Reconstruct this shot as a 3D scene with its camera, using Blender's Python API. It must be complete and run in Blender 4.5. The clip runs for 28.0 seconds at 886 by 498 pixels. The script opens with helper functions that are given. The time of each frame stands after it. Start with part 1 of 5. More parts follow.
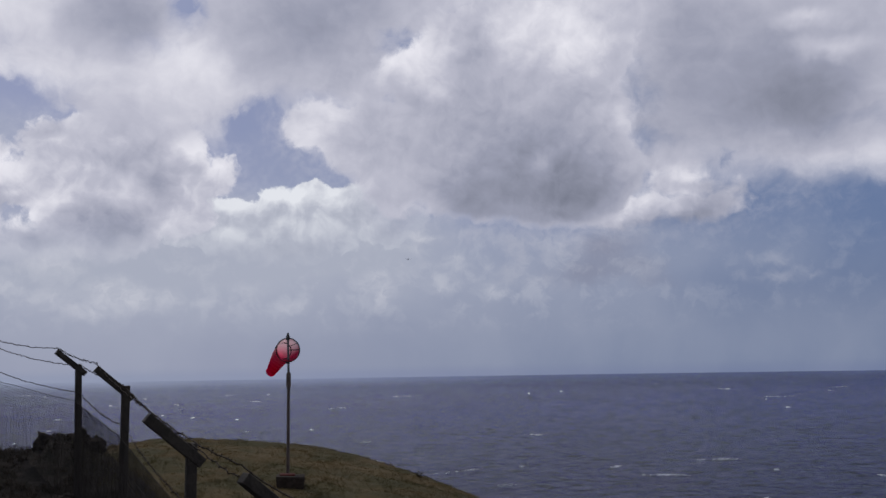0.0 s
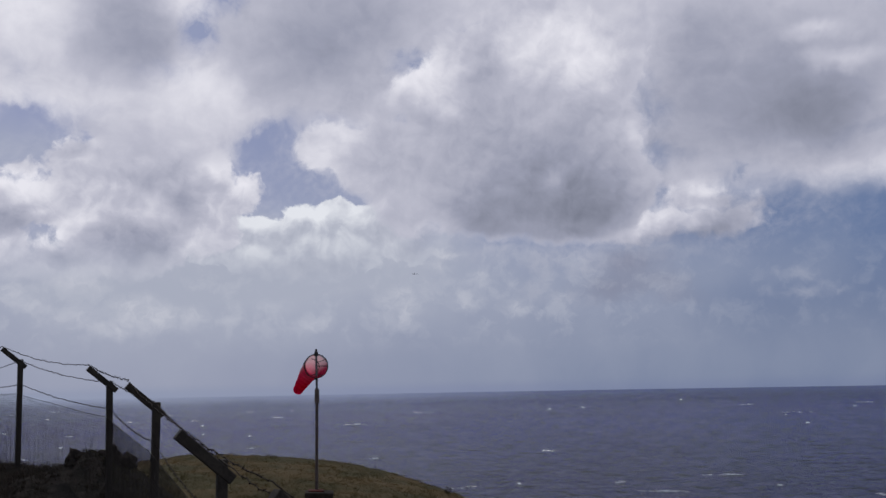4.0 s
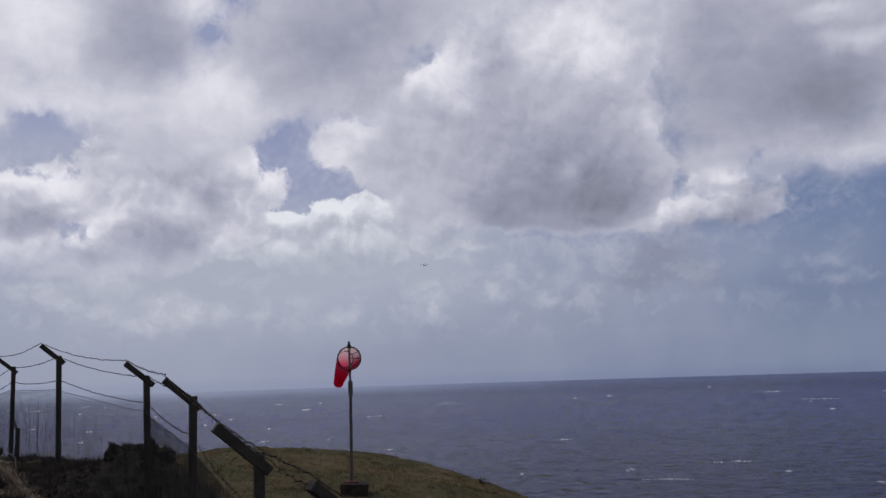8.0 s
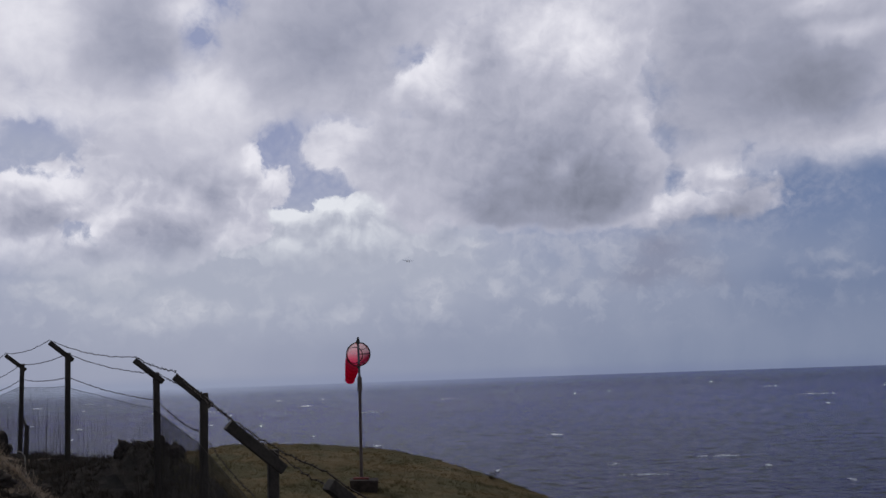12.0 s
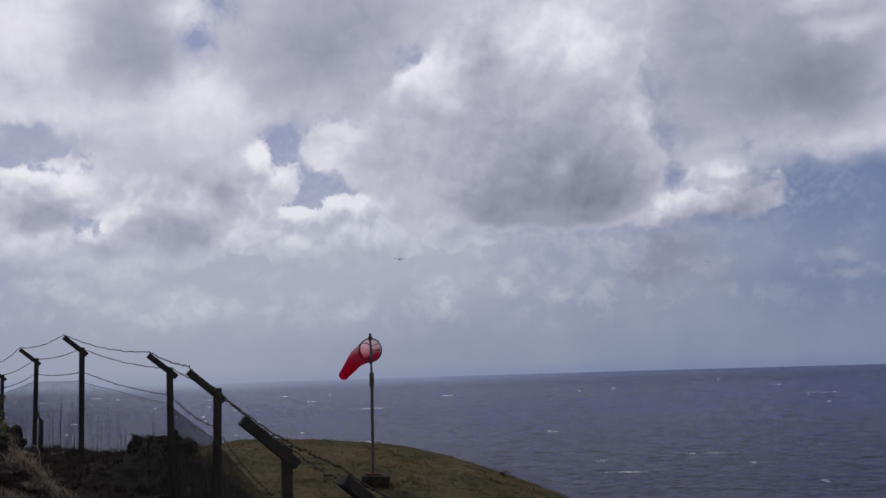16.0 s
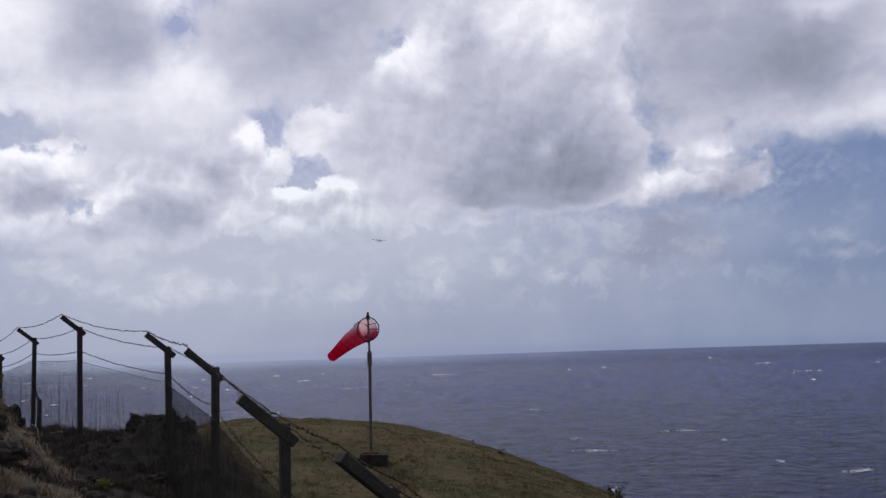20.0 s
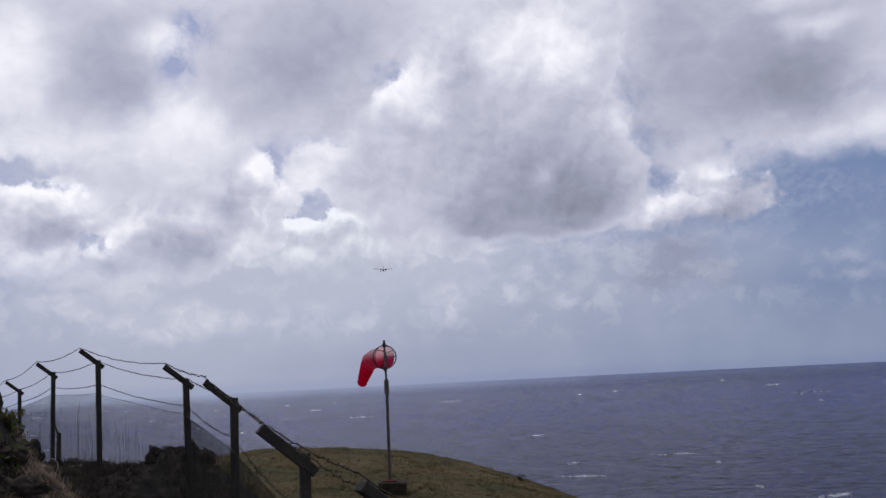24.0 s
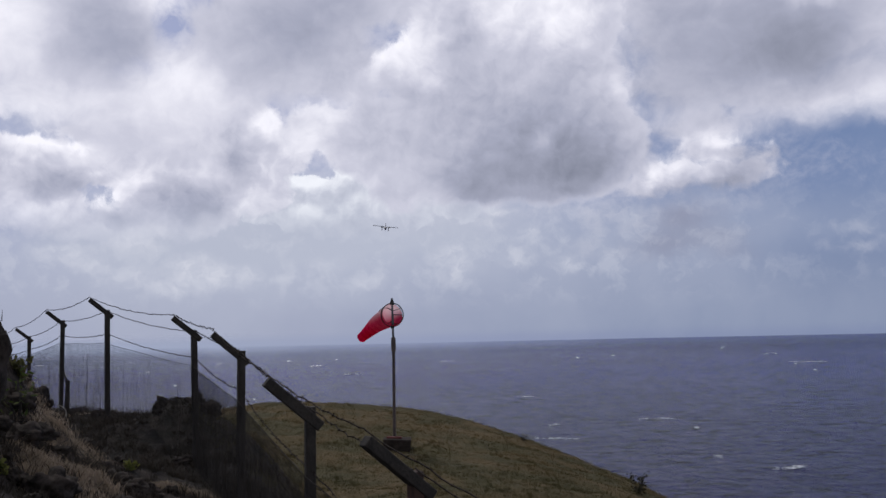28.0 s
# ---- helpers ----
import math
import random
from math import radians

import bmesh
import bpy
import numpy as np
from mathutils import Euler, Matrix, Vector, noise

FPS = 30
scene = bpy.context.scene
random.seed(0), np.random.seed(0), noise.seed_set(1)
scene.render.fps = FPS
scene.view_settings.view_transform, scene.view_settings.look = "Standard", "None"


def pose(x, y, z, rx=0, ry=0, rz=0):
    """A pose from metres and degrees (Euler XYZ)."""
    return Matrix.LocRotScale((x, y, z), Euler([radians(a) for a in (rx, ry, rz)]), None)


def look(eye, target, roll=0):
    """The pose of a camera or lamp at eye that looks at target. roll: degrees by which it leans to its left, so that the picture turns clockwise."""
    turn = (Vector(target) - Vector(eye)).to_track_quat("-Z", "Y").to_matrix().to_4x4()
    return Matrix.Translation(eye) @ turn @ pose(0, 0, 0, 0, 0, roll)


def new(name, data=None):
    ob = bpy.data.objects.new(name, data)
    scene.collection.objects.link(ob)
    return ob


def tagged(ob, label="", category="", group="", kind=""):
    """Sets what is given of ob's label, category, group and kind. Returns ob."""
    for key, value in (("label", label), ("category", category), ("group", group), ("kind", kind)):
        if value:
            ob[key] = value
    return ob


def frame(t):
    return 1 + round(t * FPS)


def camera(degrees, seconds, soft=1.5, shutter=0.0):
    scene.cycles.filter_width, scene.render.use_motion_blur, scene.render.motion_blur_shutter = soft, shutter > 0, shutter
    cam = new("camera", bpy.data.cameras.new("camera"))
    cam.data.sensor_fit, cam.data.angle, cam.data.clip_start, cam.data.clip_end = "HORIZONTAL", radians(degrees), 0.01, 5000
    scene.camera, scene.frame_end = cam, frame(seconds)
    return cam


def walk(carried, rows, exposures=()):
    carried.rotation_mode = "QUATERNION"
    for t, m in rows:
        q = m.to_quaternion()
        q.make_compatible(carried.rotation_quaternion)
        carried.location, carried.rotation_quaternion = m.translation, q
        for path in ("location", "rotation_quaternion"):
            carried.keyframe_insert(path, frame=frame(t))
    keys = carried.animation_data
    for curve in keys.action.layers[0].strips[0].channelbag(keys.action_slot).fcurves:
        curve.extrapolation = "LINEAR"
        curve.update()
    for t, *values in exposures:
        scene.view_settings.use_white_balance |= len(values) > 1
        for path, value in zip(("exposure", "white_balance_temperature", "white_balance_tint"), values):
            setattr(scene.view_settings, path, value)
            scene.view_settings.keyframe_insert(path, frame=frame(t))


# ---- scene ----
# Camera: held by hand on a rise behind an airfield fence, looking out to sea. Sea level is z = 0.
EYE = 40.0
cam = camera(46.0, 28.0, soft=1.5)
# seconds, x, y, z, pitch, roll, yaw
PATH = [
    (0.0, 0.100, -0.057, 40.000, 6.48, 0.91, -5.47),
    (0.5, 0.086, -0.041, 39.997, 6.57, 1.00, -4.53),
    (1.0, 0.086, -0.066, 39.998, 6.36, 1.01, -3.39),
    (1.5, 0.092, -0.104, 40.003, 6.08, 1.09, -2.82),
    (2.0, 0.091, -0.071, 39.996, 5.75, 1.12, -3.03),
    (2.5, 0.106, -0.126, 40.002, 5.64, 1.72, -3.91),
    (3.0, 0.088, -0.063, 39.997, 6.21, 1.63, -4.33),
    (3.5, 0.087, -0.077, 39.998, 6.57, 1.15, -4.24),
    (4.0, 0.090, -0.078, 40.004, 7.35, 1.04, -3.96),
    (4.5, 0.093, -0.085, 40.000, 7.38, 1.03, -3.82),
    (6.5, 0.084, -0.080, 39.999, 7.44, 1.28, -3.85),
    (7.0, 0.069, -0.073, 39.999, 7.08, 1.15, -3.55),
    (7.5, 0.069, -0.078, 39.996, 6.96, 0.99, -2.43),
    (8.0, 0.086, -0.133, 40.005, 6.89, 1.77, -2.18),
    (8.5, 0.091, -0.124, 39.992, 5.64, 2.24, -4.07),
    (9.0, 0.076, 0.005, 39.989, 4.85, 2.12, -8.30),
    (9.5, 0.023, 0.105, 40.000, 6.61, 2.88, -6.55),
    (10.0, 0.023, 0.050, 40.002, 6.66, 2.03, -3.80),
    (10.5, 0.022, 0.023, 40.013, 5.95, 2.17, -3.04),
    (11.0, 0.018, 0.047, 40.005, 6.05, 2.95, -1.37),
    (11.5, 0.018, 0.053, 40.009, 6.54, 2.42, -1.77),
    (12.0, 0.019, 0.036, 40.009, 6.66, 1.99, -1.79),
    (12.5, 0.010, 0.062, 40.011, 7.05, 2.19, -2.31),
    (13.0, 0.012, 0.004, 40.012, 6.82, 2.18, -1.87),
    (13.5, 0.002, 0.081, 40.008, 6.64, 2.55, -0.31),
    (15.5, 0.010, 0.026, 40.013, 6.42, 1.93, -0.90),
    (16.0, 0.006, 0.024, 40.009, 6.48, 1.72, -1.16),
    (16.5, 0.004, 0.021, 40.006, 6.69, 1.62, -1.06),
    (17.0, 0.012, -0.013, 40.008, 6.48, 1.87, -1.24),
    (17.5, 0.006, 0.042, 40.003, 6.36, 1.75, -0.90),
    (18.0, 0.010, 0.020, 40.004, 6.35, 2.04, -0.55),
    (18.5, 0.023, -0.023, 40.004, 5.24, 1.94, -0.87),
    (19.0, 0.018, -0.002, 39.998, 5.12, 1.77, -1.57),
    (19.5, 0.019, 0.010, 39.998, 5.25, 1.65, -2.01),
    (20.0, 0.010, 0.030, 40.003, 5.34, 1.82, -1.28),
    (20.5, 0.003, 0.030, 40.007, 5.66, 1.86, -0.77),
    (21.0, -0.002, 0.065, 40.008, 6.67, 2.27, -1.85),
    (21.5, 0.012, 0.036, 40.011, 6.82, 2.22, -1.68),
    (23.5, -0.006, 0.043, 40.003, 7.24, 2.61, -1.95),
    (24.0, -0.001, -0.019, 40.005, 6.83, 2.86, -0.38),
    (24.5, -0.009, 0.058, 40.002, 5.01, 1.79, -1.67),
    (25.0, -0.001, 0.033, 39.999, 4.00, 1.91, -0.94),
    (25.5, -0.020, 0.062, 40.001, 3.74, 1.33, -0.51),
    (26.0, -0.021, 0.044, 40.005, 3.88, 1.13, -0.86),
    (26.5, -0.026, 0.096, 39.996, 3.91, 1.24, -0.65),
    (27.0, -0.026, 0.105, 39.996, 3.91, 1.10, 0.27),
    (27.5, -0.022, 0.071, 39.999, 4.35, 1.36, 0.31),
    (28.0, -0.000, 0.000, 40.000, 4.63, 1.27, -0.00),
]
walk(cam, [(t, pose(x, y, z, 90 + pitch, roll, yaw)) for t, x, y, z, pitch, roll, yaw in PATH],
     [(0, -0.18), (18.3, -0.16), (18.8, 0.02), (19.8, 0.09), (28, 0.09)])

# ---- world and sun ----
SUN_AZ, SUN_EL = -24.0, 52.0     # degrees right of the view axis, degrees up
world = bpy.data.worlds.new("world")
scene.world = world
world.use_nodes = True
wn, wl = world.node_tree.nodes, world.node_tree.links
wn.clear()
sky = wn.new("ShaderNodeTexSky")
sky.sky_type, sky.sun_disc = "NISHITA", False
sky.sun_elevation, sky.sun_rotation = radians(SUN_EL), radians(SUN_AZ)
wtc = wn.new("ShaderNodeTexCoord")
wnoise = wn.new("ShaderNodeTexNoise")
wnoise.inputs["Scale"].default_value, wnoise.inputs["Detail"].default_value = 3.0, 6.0
wramp = wn.new("ShaderNodeMapRange")
wramp.inputs["From Min"].default_value, wramp.inputs["From Max"].default_value = 0.40, 0.56
wmix = wn.new("ShaderNodeMix")
wmix.data_type = "RGBA"
wmix.inputs[7].default_value = (4.6, 4.6, 4.9, 1)
wbg = wn.new("ShaderNodeBackground")
wbg.inputs["Strength"].default_value = 0.10
wout = wn.new("ShaderNodeOutputWorld")
wl.new(wtc.outputs["Generated"], wnoise.inputs["Vector"])
wl.new(wnoise.outputs["Fac"], wramp.inputs["Value"])
wl.new(wramp.outputs["Result"], wmix.inputs[0])
wl.new(sky.outputs["Color"], wmix.inputs[6])
wl.new(wmix.outputs[2], wbg.inputs["Color"])
wl.new(wbg.outputs["Background"], wout.inputs["Surface"])

sun_data = bpy.data.lights.new("sun", "SUN")
sun_data.energy, sun_data.angle, sun_data.color = 1.3, radians(10), (1.0, 0.95, 0.88)
sun = new("sun", sun_data)
sa, se = radians(SUN_AZ), radians(SUN_EL)
sun_dir = Vector((math.sin(sa) * math.cos(se), math.cos(sa) * math.cos(se), math.sin(se)))
sun.matrix_world = look(sun_dir * 200, (0, 0, 0))


# ---- material helpers ----
class Graph:
    """Small helper to chain shader nodes."""

    def __init__(self, name):
        self.mat = bpy.data.materials.new(name)
        self.mat.use_nodes = True
        self.n, self.l = self.mat.node_tree.nodes, self.mat.node_tree.links
        self.n.clear()
        self.out = self.n.new("ShaderNodeOutputMaterial")

    def put(self, sock, value):
        if isinstance(value, bpy.types.NodeSocket):
            self.l.new(value, sock)
        else:
            sock.default_value = value

    def math(self, op, a, b=0.0, c=0.0, clamp=False):
        m = self.n.new("ShaderNodeMath")
        m.operation, m.use_clamp = op, clamp
        for k, v in enumerate((a, b, c)):
            self.put(m.inputs[k], v)
        return m.outputs[0]

    def vec(self, op, a, b=(0, 0, 0), c=(0, 0, 0)):
        m = self.n.new("ShaderNodeVectorMath")
        m.operation = op
        self.put(m.inputs[0], a)
        self.put(m.inputs[1], b)
        if op == "MULTIPLY_ADD":
            self.put(m.inputs[2], c)
        return m.outputs["Value"] if op == "LENGTH" else m.outputs["Vector"]

    def noise(self, vector, scale, detail=4.0, rough=0.5, distort=0.0, color=False, lac=2.0):
        m = self.n.new("ShaderNodeTexNoise")
        self.put(m.inputs["Vector"], vector)
        m.inputs["Scale"].default_value, m.inputs["Detail"].default_value = scale, detail
        m.inputs["Roughness"].default_value, m.inputs["Distortion"].default_value = rough, distort
        m.inputs["Lacunarity"].default_value = lac
        return m.outputs["Color" if color else "Fac"]

    def ramp(self, value, a, b, lo=0.0, hi=1.0, smooth=True):
        m = self.n.new("ShaderNodeMapRange")
        m.interpolation_type = "SMOOTHSTEP" if smooth else "LINEAR"
        self.put(m.inputs["Value"], value)
        for key, v in (("From Min", a), ("From Max", b), ("To Min", lo), ("To Max", hi)):
            self.put(m.inputs[key], v)
        return m.outputs["Result"]

    def mix(self, fac, a, b):
        m = self.n.new("ShaderNodeMix")
        m.data_type = "RGBA"
        self.put(m.inputs[0], fac)
        self.put(m.inputs[6], a if isinstance(a, bpy.types.NodeSocket) else (*a, 1))
        self.put(m.inputs[7], b if isinstance(b, bpy.types.NodeSocket) else (*b, 1))
        return m.outputs[2]

    def where(self):
        return self.n.new("ShaderNodeTexCoord").outputs["Object"]

    def place(self):
        return self.n.new("ShaderNodeNewGeometry").outputs["Position"]

    def bump(self, height, strength=0.5, distance=0.02):
        m = self.n.new("ShaderNodeBump")
        self.put(m.inputs["Height"], height)
        m.inputs["Strength"].default_value, m.inputs["Distance"].default_value = strength, distance
        return m.outputs["Normal"]

    def surface(self, color, rough=0.7, metal=0.0, normal=None, spec=0.5, transmission=0.0, ior=1.45):
        b = self.n.new("ShaderNodeBsdfPrincipled")
        self.put(b.inputs["Base Color"], color if isinstance(color, bpy.types.NodeSocket) else (*color, 1))
        self.put(b.inputs["Roughness"], rough)
        self.put(b.inputs["Metallic"], metal)
        b.inputs["Specular IOR Level"].default_value = spec
        b.inputs["Transmission Weight"].default_value, b.inputs["IOR"].default_value = transmission, ior
        if normal is not None:
            self.l.new(normal, b.inputs["Normal"])
        self.l.new(b.outputs["BSDF"], self.out.inputs["Surface"])
        return b


def plain(name, a, b, scale=8.0, rough=0.75, metal=0.0, bump=0.3, fine=60.0, spec=0.5):
    """Two-tone surface: broad stains and fine grain, with relief."""
    g = Graph(name)
    p = g.where()
    n1, n2 = g.noise(p, scale, 5, 0.6), g.noise(p, fine, 3, 0.6)
    f = g.ramp(g.math("ADD", g.math("MULTIPLY", n1, 0.7), g.math("MULTIPLY", n2, 0.3)), 0.35, 0.65)
    g.surface(g.mix(f, a, b), g.ramp(n1, 0.3, 0.7, rough - 0.1, rough + 0.1), metal, g.bump(n2, bump, 0.01), spec)
    return g.mat


MAT_CONCRETE = plain("old_concrete", (0.022, 0.018, 0.016), (0.055, 0.046, 0.040), 9, 0.9, 0, 0.5, 70)
MAT_STAINED = plain("rust_stained_concrete", (0.036, 0.022, 0.018), (0.085, 0.046, 0.035), 7, 0.9, 0, 0.5, 60)
MAT_FOOTING = plain("stained_concrete", (0.024, 0.018, 0.016), (0.056, 0.044, 0.039), 5, 0.95, 0, 0.6, 40, 0.1)
MAT_WIRE = plain("rusted_wire", (0.014, 0.010, 0.009), (0.036, 0.026, 0.022), 30, 0.85, 0.2, spec=0.2)
MAT_NET = plain("weathered_netting", (0.024, 0.021, 0.020), (0.047, 0.042, 0.041), 3, 0.95, 0.0, spec=0.04)
MAT_NET_WIRE = plain("galvanised_wire", (0.010, 0.010, 0.011), (0.026, 0.026, 0.028), 2, 0.8, 0.0, spec=0.1)
MAT_STEEL = plain("weathered_steel", (0.070, 0.052, 0.050), (0.135, 0.104, 0.098), 6, 0.6, 0.3)
MAT_TUBE = plain("galvanised_tube", (0.085, 0.090, 0.105), (0.15, 0.155, 0.175), 9, 0.5, 0.4)
MAT_DARK_STEEL = plain("dark_steel", (0.03, 0.03, 0.035), (0.06, 0.055, 0.055), 12, 0.6, 0.3)
MAT_RED_PAINT = plain("red_paint", (0.060, 0.010, 0.009), (0.10, 0.020, 0.016), 10, 0.8, spec=0.15)
MAT_ROCK = plain("lava_rock", (0.014, 0.0115, 0.0105), (0.062, 0.050, 0.045), 3.4, 0.95, 0, 1.0, 24, 0.15)
MAT_WOOD = plain("grey_wood", (0.022, 0.018, 0.017), (0.055, 0.045, 0.040), 7, 0.9, 0, 0.6)
MAT_PALE_WOOD = plain("bleached_wood", (0.20, 0.18, 0.16), (0.32, 0.29, 0.26), 7, 0.9, 0, 0.4)
MAT_PLANE = plain("aircraft_paint", (0.20, 0.21, 0.23), (0.30, 0.30, 0.32), 1.2, 0.4, 0)
MAT_PLANE_DARK = plain("aircraft_dark", (0.03, 0.03, 0.035), (0.06, 0.06, 0.065), 2, 0.5)


def fabric(name, start, end, length):
    """Crimson nylon, paler towards the mouth: the pale share at the start and end of one section."""
    g = Graph(name)
    p = g.where()
    sep = g.n.new("ShaderNodeSeparateXYZ")
    g.l.new(p, sep.inputs[0])
    n, weave = g.noise(p, 5, 4, 0.6), g.noise(p, 90, 2, 0.6)
    # sunlight from above put into the colour: the upper side is palest
    fade = g.math("MULTIPLY", g.ramp(sep.outputs[1], 0.0, length, start, end, False), g.ramp(sep.outputs[2], -0.10, 0.20, 0.08, 1.0))
    fade = g.math("ADD", fade, g.math("MULTIPLY", g.math("SUBTRACT", n, 0.5), 0.3 * start), clamp=True)
    red = g.mix(g.ramp(n, 0.35, 0.65), (0.66, 0.009, 0.085), (0.78, 0.020, 0.125))
    col = g.mix(fade, red, (0.84, 0.64, 0.67))
    d = g.n.new("ShaderNodeBsdfDiffuse")
    t = g.n.new("ShaderNodeBsdfTranslucent")
    m = g.n.new("ShaderNodeMixShader")
    m.inputs[0].default_value = 0.62
    nb = g.bump(weave, 0.2, 0.005)
    for s in (d, t):
        g.l.new(col, s.inputs["Color"])
        g.l.new(nb, s.inputs["Normal"])
    g.l.new(d.outputs[0], m.inputs[1])
    g.l.new(t.outputs[0], m.inputs[2])
    g.l.new(m.outputs[0], g.out.inputs["Surface"])
    return g.mat


def leaf_material(name, a, b, c, lush=None):
    """Leaves or blades of two tones, patchy; lush: a darker, greener tone mixed in nearer the fence."""
    g = Graph(name)
    info = g.n.new("ShaderNodeNewGeometry")
    n = g.noise(info.outputs["Position"], 0.5, 6, 0.6)
    col = g.mix(info.outputs["Random Per Island"], a, b)
    col = g.mix(g.ramp(n, 0.38, 0.62), col, c)
    if lush:
        sep = g.n.new("ShaderNodeSeparateXYZ")
        g.l.new(info.outputs["Position"], sep.inputs[0])
        from_fence = g.math("ADD", g.math("DIVIDE", sep.outputs[1], 10.0), g.math("MULTIPLY", g.math("SUBTRACT", n, 0.5), 2.0))
        col = g.mix(g.ramp(from_fence, 2.4, 3.6, 0.62, 0.0), col, lush)
    b = g.surface(col, 0.8, 0, None, 0.2)
    t = g.n.new("ShaderNodeBsdfTranslucent")
    m = g.n.new("ShaderNodeMixShader")
    m.inputs[0].default_value = 0.35
    g.l.new(col, t.inputs["Color"])
    g.l.new(b.outputs[0], m.inputs[1])
    g.l.new(t.outputs[0], m.inputs[2])
    g.l.new(m.outputs[0], g.out.inputs["Surface"])
    return g.mat


MAT_GRASS = leaf_material("dry_grass", (0.120, 0.085, 0.040), (0.158, 0.112, 0.051), (0.080, 0.069, 0.031), (0.048, 0.048, 0.020))
MAT_SCRUB = leaf_material("bank_scrub", (0.22, 0.169, 0.130), (0.43, 0.345, 0.268), (0.165, 0.132, 0.098))
MAT_DARK_SCRUB = leaf_material("dark_scrub", (0.023, 0.0185, 0.0165), (0.058, 0.046, 0.040), (0.032, 0.027, 0.022))
MAT_LEAF = leaf_material("green_leaves", (0.05, 0.08, 0.02), (0.10, 0.12, 0.035), (0.06, 0.07, 0.025))
MAT_DARK_LEAF = leaf_material("dark_leaves", (0.018, 0.017, 0.012), (0.045, 0.036, 0.022), (0.025, 0.024, 0.012))
MAT_YELLOW_LEAF = leaf_material("yellow_leaves", (0.075, 0.080, 0.025), (0.12, 0.115, 0.040), (0.07, 0.068, 0.030))
MAT_LIME = leaf_material("lime_leaves", (0.15, 0.165, 0.045), (0.25, 0.26, 0.08), (0.16, 0.17, 0.05))


# ---- sky backdrop: three cloud sheets that drift at their own pace ----
def puffs(g, p, items, soft=1.0):
    """Sum of soft ellipses (az, el, half width, half height, weight) at the place p."""
    total = None
    for az, el, rw, rh, w in items:
        q = g.vec("MULTIPLY_ADD", p, (1 / rw, 1 / rh, 0), (-az / rw, -el / rh, 0))
        v = g.ramp(g.vec("LENGTH", q), 0.0, 1.35 * soft, w, 0.0)
        total = v if total is None else g.math("ADD", total, v)
    return total


def lobes(g, p, items, blend=0.6):
    """Heaped ellipses: degrees inwards from their common outline."""
    total = None
    for az, el, rw, rh in items:
        q = g.vec("MULTIPLY_ADD", p, (1 / rw, 1 / rh, 0), (-az / rw, -el / rh, 0))
        r = min(rw, rh)
        v = g.math("MULTIPLY_ADD", g.vec("LENGTH", q), -r, r)
        total = v if total is None else g.math("SMOOTH_MAX", total, v, blend)
    return total


def billow(g, p, scale, detail, rough=0.5):
    """Heaped round lumps, as on a cumulus."""
    v = g.n.new("ShaderNodeTexVoronoi")
    v.voronoi_dimensions, v.feature, v.normalize = "2D", "SMOOTH_F1", True
    g.put(v.inputs["Vector"], p)
    v.inputs["Scale"].default_value, v.inputs["Detail"].default_value = scale, detail
    v.inputs["Roughness"].default_value, v.inputs["Lacunarity"].default_value = rough, 2.3
    v.inputs["Smoothness"].default_value = 0.6
    return g.math("SUBTRACT", 1.0, v.outputs["Distance"])


def cloud_relief(g, p, scale, seed, step=0.5, detail=3.0):
    """Round lumps on soft swells, and how the light from above left falls on them."""
    out = []
    for shift in ((seed, 0, 0), (seed - step * 0.5, step, 0)):
        q = g.vec("ADD", p, shift)
        soft = g.noise(q, scale * 0.8, 4, 0.5)
        lump = billow(g, q, scale, detail, 0.45)
        out.append(g.math("ADD", g.math("MULTIPLY", soft, 0.5), g.math("MULTIPLY", lump, 0.5)))
    return out[0], g.math("SUBTRACT", out[0], out[1])


def sway(g, p, scale, detail, amount, seed):
    """The place p shifted by turbulence of one size."""
    n = g.noise(g.vec("ADD", p, (seed, seed * 1.7, 0)), scale, detail, 0.55, 0, True)
    return g.vec("ADD", p, g.vec("MULTIPLY", g.vec("SUBTRACT", n, (0.5, 0.5, 0.5)), (amount, amount * 0.8, 0)))


def glow(g, color, alpha=None):
    e = g.n.new("ShaderNodeEmission")
    g.put(e.inputs["Color"], color)
    shader = e.outputs[0]
    if alpha is not None:
        t = g.n.new("ShaderNodeBsdfTransparent")
        m = g.n.new("ShaderNodeMixShader")
        g.put(m.inputs[0], alpha)
        g.l.new(t.outputs[0], m.inputs[1])
        g.l.new(shader, m.inputs[2])
        shader = m.outputs[0]
    g.l.new(shader, g.out.inputs["Surface"])
    g.mat.cycles.emission_sampling = "NONE"
    return g.mat


CLOUD_DARK, CLOUD_GREY, CLOUD_LIGHT, CLOUD_WHITE = (0.212, 0.228, 0.300), (0.360, 0.377, 0.484), (0.566, 0.572, 0.680), (0.905, 0.897, 0.975)


def cloud_color(g, tone):
    """Grey value 0..1 to the cloud's colour."""
    c = g.mix(g.ramp(tone, 0.0, 0.33, smooth=False), CLOUD_DARK, CLOUD_GREY)
    c = g.mix(g.ramp(tone, 0.33, 0.66, smooth=False), c, CLOUD_LIGHT)
    return g.mix(g.ramp(tone, 0.66, 1.0, smooth=False), c, CLOUD_WHITE)


